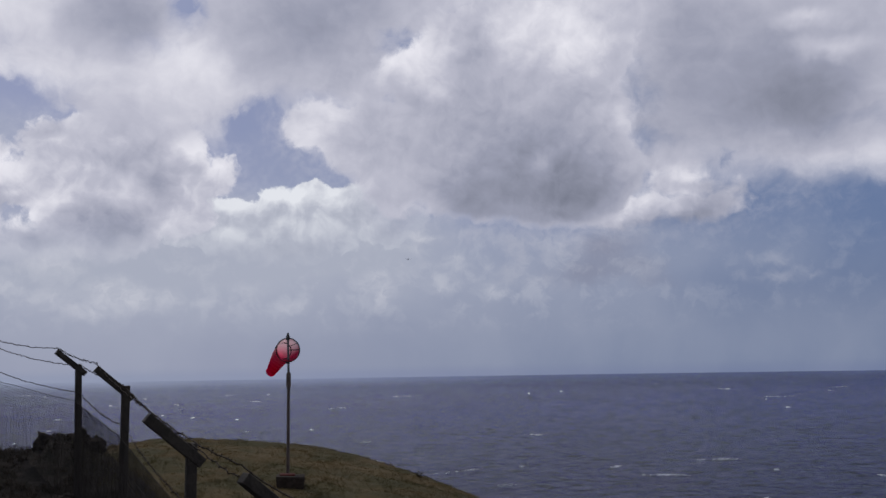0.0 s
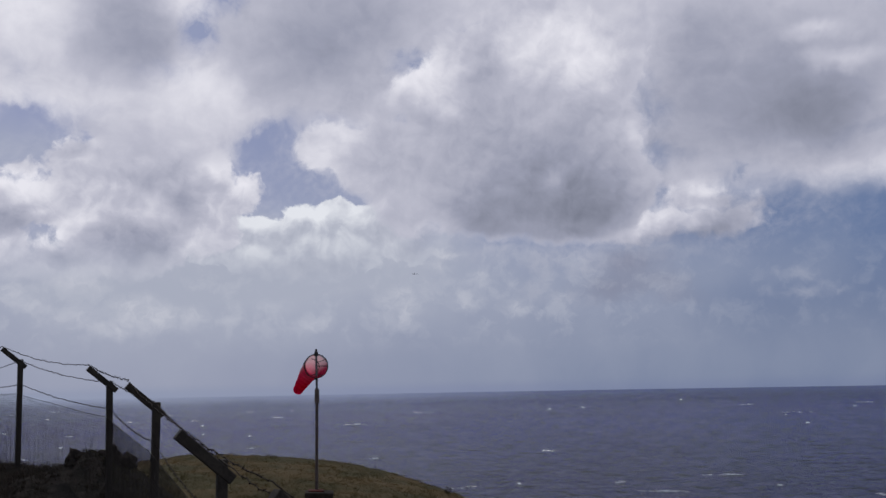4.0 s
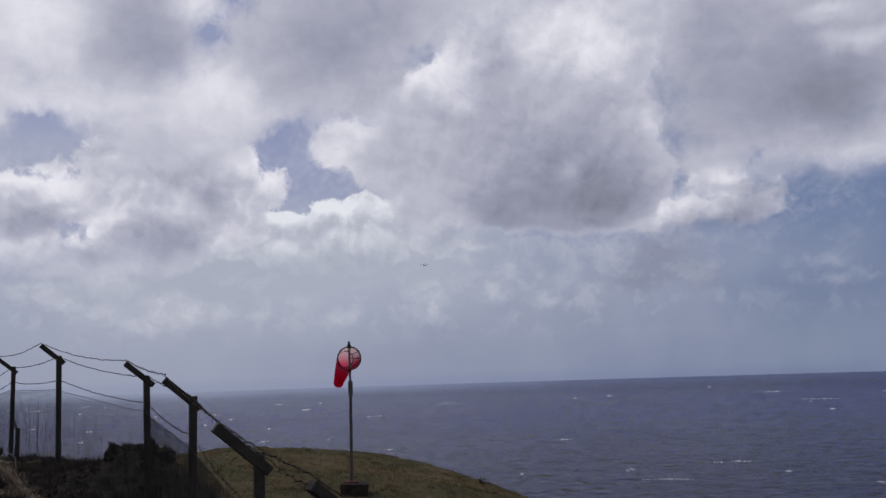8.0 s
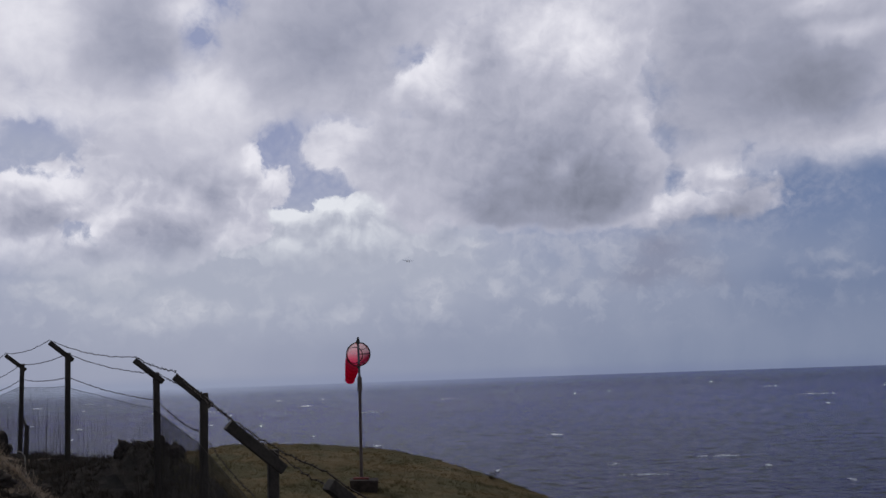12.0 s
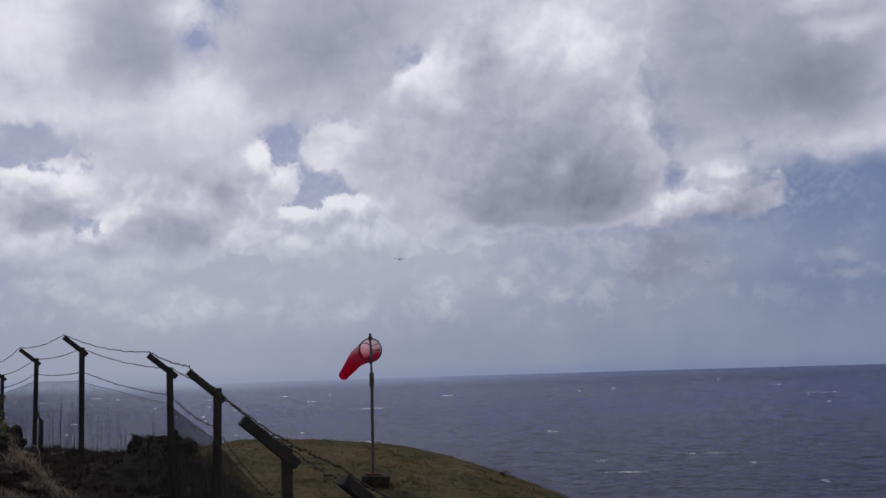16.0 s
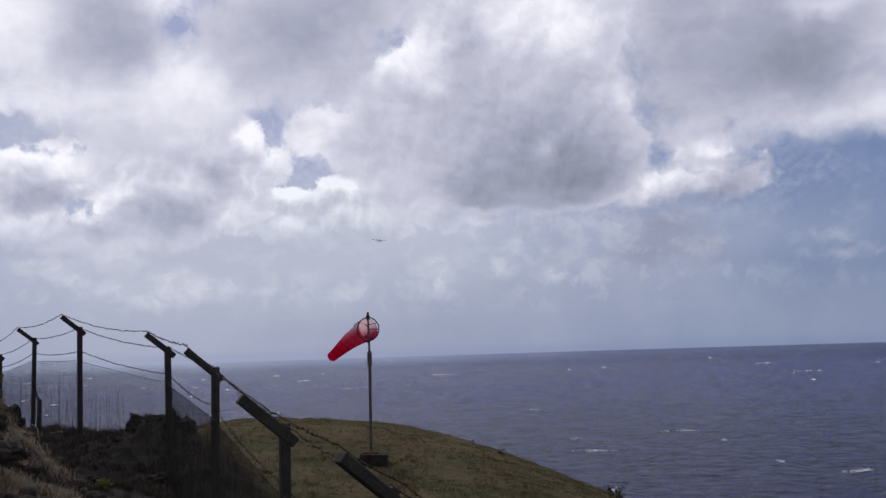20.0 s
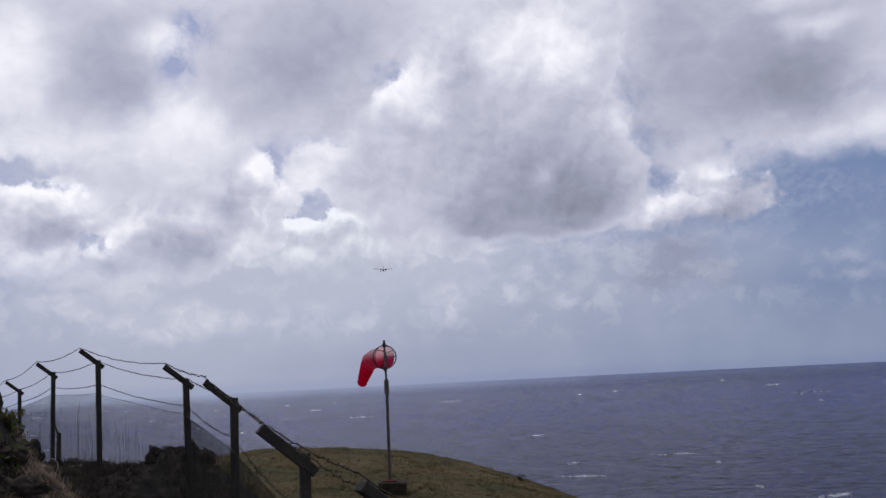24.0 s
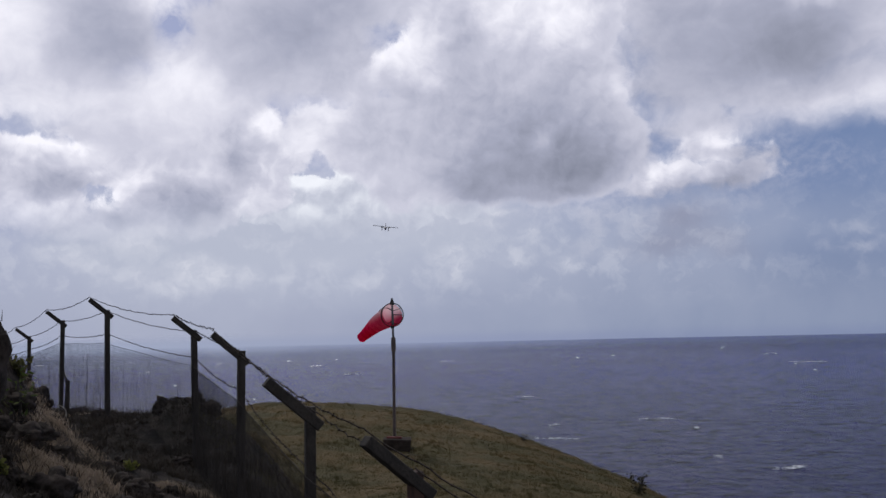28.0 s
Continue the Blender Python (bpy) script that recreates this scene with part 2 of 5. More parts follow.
def heap(g, uv, outline, tones, base, seed, scale, bulge, edge, light, rim, vapour):
    """A heap of cumulus: its share of cover and its grey value."""
    p = sway(g, sway(g, uv, 0.35, 2, 1.6, seed), 1.3, 4, 0.55, seed + 3)
    relief, lit = cloud_relief(g, p, scale, seed * 3)
    fine = g.noise(g.vec("ADD", p, (seed, 9, 0)), 2.2, 5, 0.6)
    inside = g.math("ADD", lobes(g, p, outline), g.math("MULTIPLY", g.math("SUBTRACT", relief, 0.58), bulge))
    inside = g.math("ADD", inside, g.math("MULTIPLY", g.math("SUBTRACT", fine, 0.5), 0.55))
    # a crisp body within a ragged veil of thin vapour
    wisps = g.math("MULTIPLY", g.ramp(fine, 0.3, 0.7, 0.3, 1.0), vapour)
    cover = g.math("MAXIMUM", g.ramp(inside, 0.0, edge), g.math("MULTIPLY", g.ramp(inside, -1.5, 0.4), wisps))
    tone = g.math("ADD", puffs(g, sway(g, uv, 0.5, 4, 1.8, seed + 7), tones), base)
    tone = g.math("ADD", tone, g.math("MULTIPLY", lit, light))
    tone = g.math("ADD", tone, g.ramp(inside, 0.0, 1.3, rim, 0.0))
    tone = g.math("ADD", tone, g.math("MULTIPLY", g.math("SUBTRACT", fine, 0.5), 0.14))
    return cover, tone


# az, el, half width, half height in degrees, as the clouds stand at 12 s; and a weight
DECK_GAPS = [
    (-11.1, 18.1, 1.12, 1.37, 0.95), (-9.9, 20, 1.24, 1.12, 1.1), (0.9, 17, 1.55, 0.81, 0.85), (14.2, 14.1, 1.24, 0.93, 0.36),
    (13.7, 15.5, 0.81, 1.37, 0.24), (-12.7, 15.9, 1.86, 0.62, 0.2),
]
FAR_VEIL = [
    (-5, 6, 14.29, 3.73, 0.9), (-12.8, 3.4, 11.8, 3.42, 0.45), (4.9, 3.5, 9.32, 4.35, 0.36), (-17.9, 6.1, 8.07, 3.73, 0.5),
    (14.1, 5.2, 7.14, 4.04, 0.4), (20.2, 1, 13.04, 2.8, 0.22), (-2.5, 7.1, 9.32, 2.17, 0.5), (-19.6, 11.9, 6.21, 2.17, 0.55),
    (-3.6, 11.2, 4.97, 1.86, 0.12), (21.1, 5.7, 7.45, 1.86, 0.18),
]
FAR_LOBES = [
    (-19.6, 9.4, 2.95, 1.55), (-17.3, 9.2, 2.17, 1.24), (-22.8, 9.4, 2.48, 1.86), (-20.6, 7.2, 4.04, 1.4), (-16.5, 6.1, 3.42, 1.18),
    (-8.6, 11.4, 0.99, 0.99), (-7.2, 10.4, 1.24, 0.87), (-10.4, 10.3, 2.17, 1.71), (-11.9, 11.8, 3.73, 2.48), (-13.1, 7.6, 3.42, 2.17),
    (-14.8, 9.9, 3.42, 2.17), (-9.5, 8.2, 2.8, 1.55), (-18.5, 11.3, 1.55, 0.5), (-15.4, 11.7, 2.48, 1.24), (-9.3, 10.4, 1.55, 1.37),
    (-8.1, 9.7, 1.86, 1.12),
]
BANK_LOBES = [
    (-6.5, 7.8, 1.86, 1.3), (-4.1, 8.3, 1.71, 1.49), (-2.1, 8.3, 1.86, 1.55), (0.1, 8.3, 2.17, 1.61), (2.3, 7.9, 1.86, 1.55),
    (-4, 6.9, 4.04, 1.55), (-8.6, 7.9, 2.48, 1.37),
]
FAR_TONES = [
    (-19.7, 10.6, 3.11, 0.81, 0.34), (-19.5, 8.5, 2.3, 0.93, -0.36), (-8.5, 11.9, 1.24, 0.93, 0.46), (-7, 10.8, 1.06, 0.75, 0.28),
    (-10.5, 10.1, 1.24, 0.93, -0.22), (-12.5, 7.4, 2.48, 1.55, -0.28), (-14.2, 8.2, 1.86, 1.55, -0.08), (-11.2, 12.7, 3.73, 1.55, -0.02),
    (-17.3, 7.9, 1.86, 0.93, 0.26), (-20.3, 6.9, 2.17, 0.75, 0.28), (-16.6, 6.8, 1.55, 0.56, -0.22), (-15.9, 5.9, 2.48, 0.62, 0.24),
    (-14.6, 10.2, 1.86, 1.24, 0.18), (-9.2, 8.3, 1.55, 1.06, 0.16), (-9.8, 9.2, 0.93, 0.68, -0.16), (-17.9, 9.7, 1.24, 0.75, 0.22),
    (-11.9, 11.2, 1.86, 1.24, -0.1), (-15.7, 8.9, 1.24, 0.62, 0.2),
]
BANK_TONES = [
    (-3.6, 9.3, 3.73, 0.75, 0.4), (-0.8, 9.6, 1.24, 0.75, 0.18), (-6.4, 8.6, 1.24, 0.56, 0.34), (-6.6, 7.2, 0.93, 0.81, 0.26),
    (-3.7, 7.5, 3.42, 1.24, 0.14), (0, 7.4, 2.48, 1.24, 0.02), (-2.5, 5.9, 4.97, 0.81, -0.06), (-4.9, 8.1, 1.24, 0.5, -0.06),
]
LOW_PUFFS = [
    (-12.9, 4.1, 1.37, 0.81, 1), (-11.5, 3.4, 1.74, 0.81, 0.9), (-13.8, 3, 1.37, 0.56, 0.8), (-15.9, 3.6, 1.86, 0.68, 0.6),
    (-19.1, 4.8, 1.99, 0.62, 0.8), (-15.6, 5.2, 1.86, 0.62, 0.7), (1.5, 4.8, 0.68, 0.68, 0.7), (1.8, 3.7, 0.81, 0.81, 0.8),
    (0.7, 4.4, 0.75, 0.62, 0.6), (3.8, 6.9, 1.06, 0.4, 0.9), (3.3, 6.2, 0.75, 0.37, 0.7), (5.8, 5.6, 0.62, 0.81, 0.75),
    (4.9, 4.4, 1.12, 0.62, 0.6), (7.7, 4, 0.93, 0.56, 0.6), (-3.2, 3.3, 0.93, 0.47, 0.6), (-8, 3.3, 0.93, 0.43, 0.4),
    (-5.5, 4.1, 1.24, 0.5, 0.3), (-17.9, 4.1, 1.24, 0.43, 0.6), (-9.8, 3.8, 0.93, 0.5, 0.6),
]
RIGHT_PUFFS = [
    (21.6, 5.3, 0.43, 0.28, 0.35), (22.9, 5.1, 0.81, 0.4, 0.55), (21, 4.4, 0.62, 0.28, 0.4), (22.7, 4.2, 1.24, 0.34, 0.5),
    (24.4, 4.3, 0.93, 0.31, 0.35), (23.8, 4.6, 0.56, 0.28, 0.3), (9, 6.5, 0.93, 0.75, 1), (10.4, 6.8, 1.12, 0.68, 1),
    (11.2, 5.8, 1.06, 0.93, 0.8), (8.6, 4.7, 0.81, 0.81, 0.7), (10.2, 4.5, 1.06, 0.68, 0.6), (9.3, 5.5, 0.81, 0.81, 0.7),
    (12.1, 6.4, 0.93, 0.75, 0.7), (11.4, 4.1, 1.06, 0.56, 0.4), (6.6, 6.8, 1.86, 0.56, 0.7), (16.3, 6.9, 2.48, 0.56, 0.5),
]
GREY_VEIL = [
    (14.2, 6.4, 2.17, 0.93, 0.8), (13.2, 5.4, 1.86, 1.24, 0.6), (15.6, 5.1, 1.86, 0.75, 0.6), (12.3, 4.7, 2.17, 0.81, 0.45),
    (16.4, 4.3, 1.55, 0.5, 0.35),
]
MID_LOBES = [
    (16.6, 9.7, 2.33, 1.24), (18.2, 9.5, 1.71, 0.99), (19.7, 9.2, 1.3, 0.75), (14.8, 8.4, 2.48, 1.3), (17.6, 8.2, 2.33, 1.12),
    (13.1, 7.7, 1.86, 0.93), (12, 9.6, 2.8, 1.86), (18.9, 8.5, 1.71, 1.12), (20.9, 8.7, 1.12, 0.37), (16.3, 10.8, 2.8, 1.24),
    (21.9, 8.3, 0.75, 0.22),
]
MID_TONES = [
    (16.7, 10.1, 2.05, 0.75, 0.4), (14.6, 8.8, 1.71, 0.87, 0.36), (18, 9.8, 1.24, 0.56, 0.3), (19.2, 8.9, 1.24, 0.56, -0.14),
    (18.4, 7.9, 1.86, 0.68, -0.2), (16.1, 7.5, 2.8, 0.56, -0.26), (13.7, 8.2, 0.68, 0.56, 0.26), (16.7, 8.7, 1.24, 0.62, 0.16),
    (13.3, 7, 2.17, 0.5, -0.14), (19.7, 9.7, 0.81, 0.31, 0.2), (15, 10.3, 1.12, 0.62, -0.12), (12.3, 9.9, 1.86, 1.86, -0.2),
]
DECK_LOBES = [
    (-14.8, 18.7, 10.25, 5.28), (-4.7, 18.4, 10.25, 5.28), (-11.8, 13.9, 5.9, 2.8), (-17.9, 14.8, 5.59, 1.93), (20.1, 16, 13.04, 4.97),
    (23.2, 11.5, 6.21, 2.02), (16.7, 13.5, 6.21, 2.8), (17.8, 11.4, 2.8, 0.99), (9.7, 24.3, 43.48, 6.21), (-23.9, 14.7, 4.97, 4.35),
    (-7.3, 14.2, 3.73, 1.86), (-14.8, 12.9, 4.04, 1.68), (-2.3, 14.2, 3.42, 1.55),
]
DECK_HOLES = [
    (-19.6, 12.1, 3.57, 1.3, 2.2), (-16.7, 12, 1.55, 0.62, 1.6), (-6.7, 11.5, 1.8, 1.74, 3.7), (-4.7, 10, 2.48, 1.06, 3.2),
    (18.9, 10.9, 0.62, 0.43, 0.7), (-20.7, 13.2, 1.24, 0.62, 1), (-2.7, 9.9, 1.86, 0.68, 2), (-12.7, 16.3, 1.06, 0.5, 0.5),
    (-14.2, 15.6, 0.93, 0.37, 0.5), (14.5, 11.9, 1.24, 0.62, 0.6),
]
DECK_TONES = [
    (-14.5, 18.4, 3.73, 3.73, -0.3), (-13.9, 16.4, 1.86, 1.55, -0.14), (-3.7, 18.4, 5.9, 4.35, -0.34), (-7.2, 15.4, 2.17, 1.86, -0.08),
    (-11.7, 19.5, 1.61, 1.37, 0.34), (-20.2, 18, 3.42, 3.73, 0.24), (-18.5, 13.9, 4.04, 1.24, 0.16), (-12.1, 14.5, 3.73, 1.86, 0.18),
    (-10.3, 15.7, 1.86, 1.55, 0.14), (20.1, 15.4, 8.07, 4.66, -0.42), (23.9, 13.8, 4.04, 2.48, -0.14), (23.9, 16.5, 1.86, 0.81, 0.34),
    (22.9, 18, 1.55, 0.68, 0.3), (23.7, 11, 4.04, 1.24, 0.14), (16.4, 17.9, 2.8, 1.86, -0.14), (15.2, 12.3, 2.17, 0.93, -0.14),
    (-2.3, 14.8, 2.17, 0.93, -0.12), (21.1, 13.3, 3.73, 1.86, -0.16),
]
NEAR_LOBES = [
    (1.3, 15.3, 2.33, 1.8), (2.9, 16.5, 2.17, 1.55), (-0.7, 14.5, 1.55, 1.12), (4.8, 17.3, 3.11, 2.48), (-3.6, 12.4, 2.33, 1.93),
    (-4.8, 12.9, 1.24, 1.06), (-2.4, 11.1, 1.86, 1.37), (-0.4, 11.7, 3.42, 2.8), (8, 17.7, 4.97, 3.42), (11.1, 16.9, 3.42, 2.8),
    (5.2, 10.5, 5.12, 3.35), (9.2, 9.7, 4.97, 2.86), (11.7, 10.5, 3.11, 3.11), (6, 13.9, 6.21, 4.66), (13.1, 13, 1.12, 1.12),
    (10.9, 13.3, 3.42, 2.8), (0.7, 8.9, 1.86, 1.55),
]
NEAR_TONES = [
    (1.1, 16.1, 2.48, 1.49, 0.36), (2.9, 17.1, 1.86, 1.24, 0.2), (2.8, 14.7, 1.24, 0.68, 0.22), (-3.6, 13.2, 2.17, 1.37, 0.28),
    (-4.5, 11.6, 1.55, 1.24, 0.22), (8.1, 18, 3.73, 2.17, 0.28), (11.1, 16.9, 2.48, 2.17, 0.24), (9.7, 19.1, 3.73, 1.55, 0.12),
    (4.4, 13.5, 3.42, 1.86, -0.12), (-0.4, 12.9, 2.17, 1.55, 0), (8, 9.7, 5.75, 3.26, -0.36), (11.4, 9.6, 2.8, 2.17, -0.19),
    (9.3, 12.1, 3.73, 2.17, -0.12), (4.5, 8.8, 1.86, 1.55, -0.18),
]
NEAR_MORE = [
    (12.9, 13.3, 1.06, 0.93, 0.24), (8.9, 10.7, 0.81, 0.93, 0.16), (1.4, 10.1, 1.86, 1.86, 0), (7, 16, 1.86, 1.24, 0.02),
    (4.8, 16.4, 1.24, 1.86, -0.14), (11, 14.2, 2.8, 1.24, -0.04), (7.3, 7.9, 4.35, 0.5, -0.12), (10.4, 8.5, 2.17, 1.24, -0.1),
    (-2.4, 10.8, 1.86, 0.93, 0.12),
]


def far_sky():
    g = Graph("far_sky")
    uv = g.n.new("ShaderNodeTexCoord").outputs["UV"]
    sep = g.n.new("ShaderNodeSeparateXYZ")
    g.l.new(uv, sep.inputs[0])
    az, el = sep.outputs[0], sep.outputs[1]
    low = g.mix(g.ramp(az, -16, 24), (0.350, 0.378, 0.500), (0.190, 0.238, 0.372))
    high = g.mix(g.ramp(az, -18, 26), (0.325, 0.365, 0.555), (0.150, 0.215, 0.385))
    base = g.mix(g.ramp(el, 1.5, 9.0), low, high)
    soft = sway(g, uv, 0.4, 4, 2.4, 3.1)
    streak = g.noise(g.vec("MULTIPLY", soft, (1.0, 0.4, 1)), 0.22, 4, 0.5)
    veil = g.math("ADD", puffs(g, soft, FAR_VEIL), g.math("MULTIPLY", g.math("SUBTRACT", streak, 0.5), 0.5), clamp=True)
    base = g.mix(veil, base, (0.438, 0.470, 0.578))
    # grey rain veil, and small puffs that melt into the haze
    ragged = sway(g, sway(g, uv, 0.5, 3, 1.4, 8.2), 1.6, 5, 0.9, 2.2)
    crumb = g.ramp(g.noise(ragged, 1.1, 5, 0.6), 0.34, 0.66, 0.30, 1.15)
    base = g.mix(g.math("MULTIPLY", puffs(g, ragged, GREY_VEIL), 0.8, clamp=True), base, (0.255, 0.272, 0.375))
    base = g.mix(g.math("MULTIPLY", puffs(g, ragged, LOW_PUFFS), crumb, clamp=True), base, (0.580, 0.600, 0.690))
    base = g.mix(g.math("MULTIPLY", puffs(g, ragged, RIGHT_PUFFS), g.math("MULTIPLY", crumb, 0.62), clamp=True), base, (0.480, 0.500, 0.600))
    # scattered faint tufts between haze and cloud
    tuft = g.ramp(g.noise(g.vec("ADD", ragged, (31.0, 4.0, 0)), 0.62, 5, 0.6), 0.47, 0.68)
    tuft = g.math("MULTIPLY", tuft, g.math("MULTIPLY", g.ramp(el, 1.2, 3.6), g.ramp(el, 5.5, 9.0, 1.0, 0.0)))
    base = g.mix(g.math("MULTIPLY", tuft, g.ramp(az, 8, 22, 0.42, 0.14)), base, (0.540, 0.565, 0.660))
    # far bank with a crisp top, sinking into haze below
    cover, tone = heap(g, uv, BANK_LOBES, BANK_TONES, 0.60, 4.4, 0.80, 1.9, 0.22, 1.2, 0.16, 0.12)
    bank = g.vec("MULTIPLY", cloud_color(g, g.math("ADD", tone, 0, clamp=True)), (0.955, 0.99, 0.975))
    base = g.mix(g.math("MULTIPLY", cover, g.math("MULTIPLY", g.ramp(el, 4.8, 8.8), g.ramp(az, 0.0, 4.5, 1.0, 0.25))), base, bank)
    cover, tone = heap(g, uv, FAR_LOBES, FAR_TONES, 0.62, 7.7, 0.60, 1.9, 0.36, 1.0, 0.12, 0.20)
    base = g.mix(g.math("MULTIPLY", cover, g.ramp(el, 4.6, 8.6, 0.05, 1.0)), base, cloud_color(g, g.math("ADD", tone, 0, clamp=True)))
    return glow(g, base)


def mid_clouds():
    g = Graph("mid_clouds")
    uv = g.n.new("ShaderNodeTexCoord").outputs["UV"]
    cover, tone = heap(g, uv, MID_LOBES, MID_TONES, 0.50, 2.3, 0.60, 1.6, 0.75, 0.85, 0.06, 0.25)
    return glow(g, cloud_color(g, g.math("ADD", tone, 0, clamp=True)), cover)


def near_clouds():
    g = Graph("near_clouds")
    uv = g.n.new("ShaderNodeTexCoord").outputs["UV"]
    # high deck: broad soft folds
    p = sway(g, sway(g, uv, 0.16, 3, 3.2, 5.9), 0.7, 4, 1.0, 1.3)
    broad = g.noise(g.vec("MULTIPLY", p, (0.8, 1.2, 1)), 0.22, 4, 0.5)
    fine = g.noise(p, 0.9, 5, 0.55)
    inside = g.math("SUBTRACT", lobes(g, p, DECK_LOBES, 1.5), puffs(g, sway(g, p, 1.1, 4, 2.2, 6.1), DECK_HOLES))
    inside = g.math("ADD", inside, g.math("MULTIPLY", g.math("SUBTRACT", broad, 0.5), 2.2))
    inside = g.math("ADD", inside, g.math("MULTIPLY", g.math("SUBTRACT", fine, 0.5), 1.0))
    gaps = g.math("MULTIPLY", puffs(g, sway(g, uv, 0.9, 5, 1.8, 6.1), DECK_GAPS), g.ramp(fine, 0.35, 0.6, 1.5, 0.6), clamp=True)
    deck = g.math("MULTIPLY", g.ramp(inside, -0.9, 1.5), g.math("SUBTRACT", 1.0, gaps))
    tone = g.math("ADD", puffs(g, sway(g, uv, 0.3, 4, 3.0, 2.9), DECK_TONES), 0.68)
    tone = g.math("ADD", tone, g.math("MULTIPLY", g.math("SUBTRACT", broad, 0.5), 0.45))
    tone = g.math("ADD", tone, g.math("MULTIPLY", g.math("SUBTRACT", fine, 0.5), 0.22))
    # the large cumulus in front of it
    cover, front = heap(g, uv, NEAR_LOBES, NEAR_TONES + NEAR_MORE, 0.57, 5.9, 0.45, 1.6, 0.7, 0.75, 0.12, 0.30)
    tone = g.math("ADD", g.math("MULTIPLY", tone, g.math("SUBTRACT", 1.0, cover)), g.math("MULTIPLY", front, cover), clamp=True)
    return glow(g, cloud_color(g, tone), g.math("MAXIMUM", cover, deck))


def sky_sheet(radius, material, label, az=(-75, 75), el=(-1.5, 36)):
    cols, rows = 90, 36
    verts, faces, uvs = [], [], []
    for j in range(rows + 1):
        e = el[0] + (el[1] - el[0]) * j / rows
        for i in range(cols + 1):
            a = az[0] + (az[1] - az[0]) * i / cols
            ca, ce = radians(a), radians(e)
            verts.append((radius * math.sin(ca) * math.cos(ce), radius * math.cos(ca) * math.cos(ce), radius * math.sin(ce)))
            uvs.append((a, e))
    for j in range(rows):
        for i in range(cols):
            k = j * (cols + 1) + i
            faces.append((k, k + 1, k + cols + 2, k + cols + 1))
    me = bpy.data.meshes.new("backdrop")
    me.from_pydata(verts, [], faces)
    layer = me.uv_layers.new(name="sky")
    loops = np.array([uvs[l.vertex_index] for l in me.loops], dtype=np.float32)
    layer.data.foreach_set("uv", loops.ravel())
    me.materials.append(material)
    ob = new("backdrop", me)
    ob.location = (0, 0, EYE)
    return tagged(ob, label, "sky", kind="structure")


SHEET_FAR = sky_sheet(4700, far_sky(), "hazy blue sky with far white cumulus low over the sea")
SHEET_MID = sky_sheet(4550, mid_clouds(), "ragged white cumulus drifting past the blue sky", el=(1.5, 44))
SHEET_NEAR = sky_sheet(4400, near_clouds(), "grey-bellied cumulus with bright rims overhead", el=(1.5, 44))


def painted_haze(name, rise, fall, left, right):
    """Painted haze: a see-through glow, thickest along the horizon, more of it towards the sun."""
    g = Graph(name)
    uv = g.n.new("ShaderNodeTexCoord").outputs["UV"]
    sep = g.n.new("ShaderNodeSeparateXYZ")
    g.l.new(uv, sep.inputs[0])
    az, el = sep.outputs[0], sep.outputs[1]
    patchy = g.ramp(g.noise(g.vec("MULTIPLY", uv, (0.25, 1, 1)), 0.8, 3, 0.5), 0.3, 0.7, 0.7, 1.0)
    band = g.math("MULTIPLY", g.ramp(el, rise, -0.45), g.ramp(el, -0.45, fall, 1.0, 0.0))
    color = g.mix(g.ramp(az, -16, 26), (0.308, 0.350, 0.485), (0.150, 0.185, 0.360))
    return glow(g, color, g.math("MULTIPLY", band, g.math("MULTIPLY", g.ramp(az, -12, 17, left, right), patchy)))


# added sheets: their glow stands in for haze and pales the far water
sky_sheet(2400, painted_haze("far_haze_glow", -0.95, 0.25, 0.92, 0.26), "glowing sheet painted as pale haze along the sea horizon", el=(-0.95, 0.6))
sky_sheet(1150, painted_haze("sea_haze_glow", -1.98, 0.40, 0.42, 0.0), "glowing sheet painted as thin haze over the open water", el=(-1.99, 0.6))


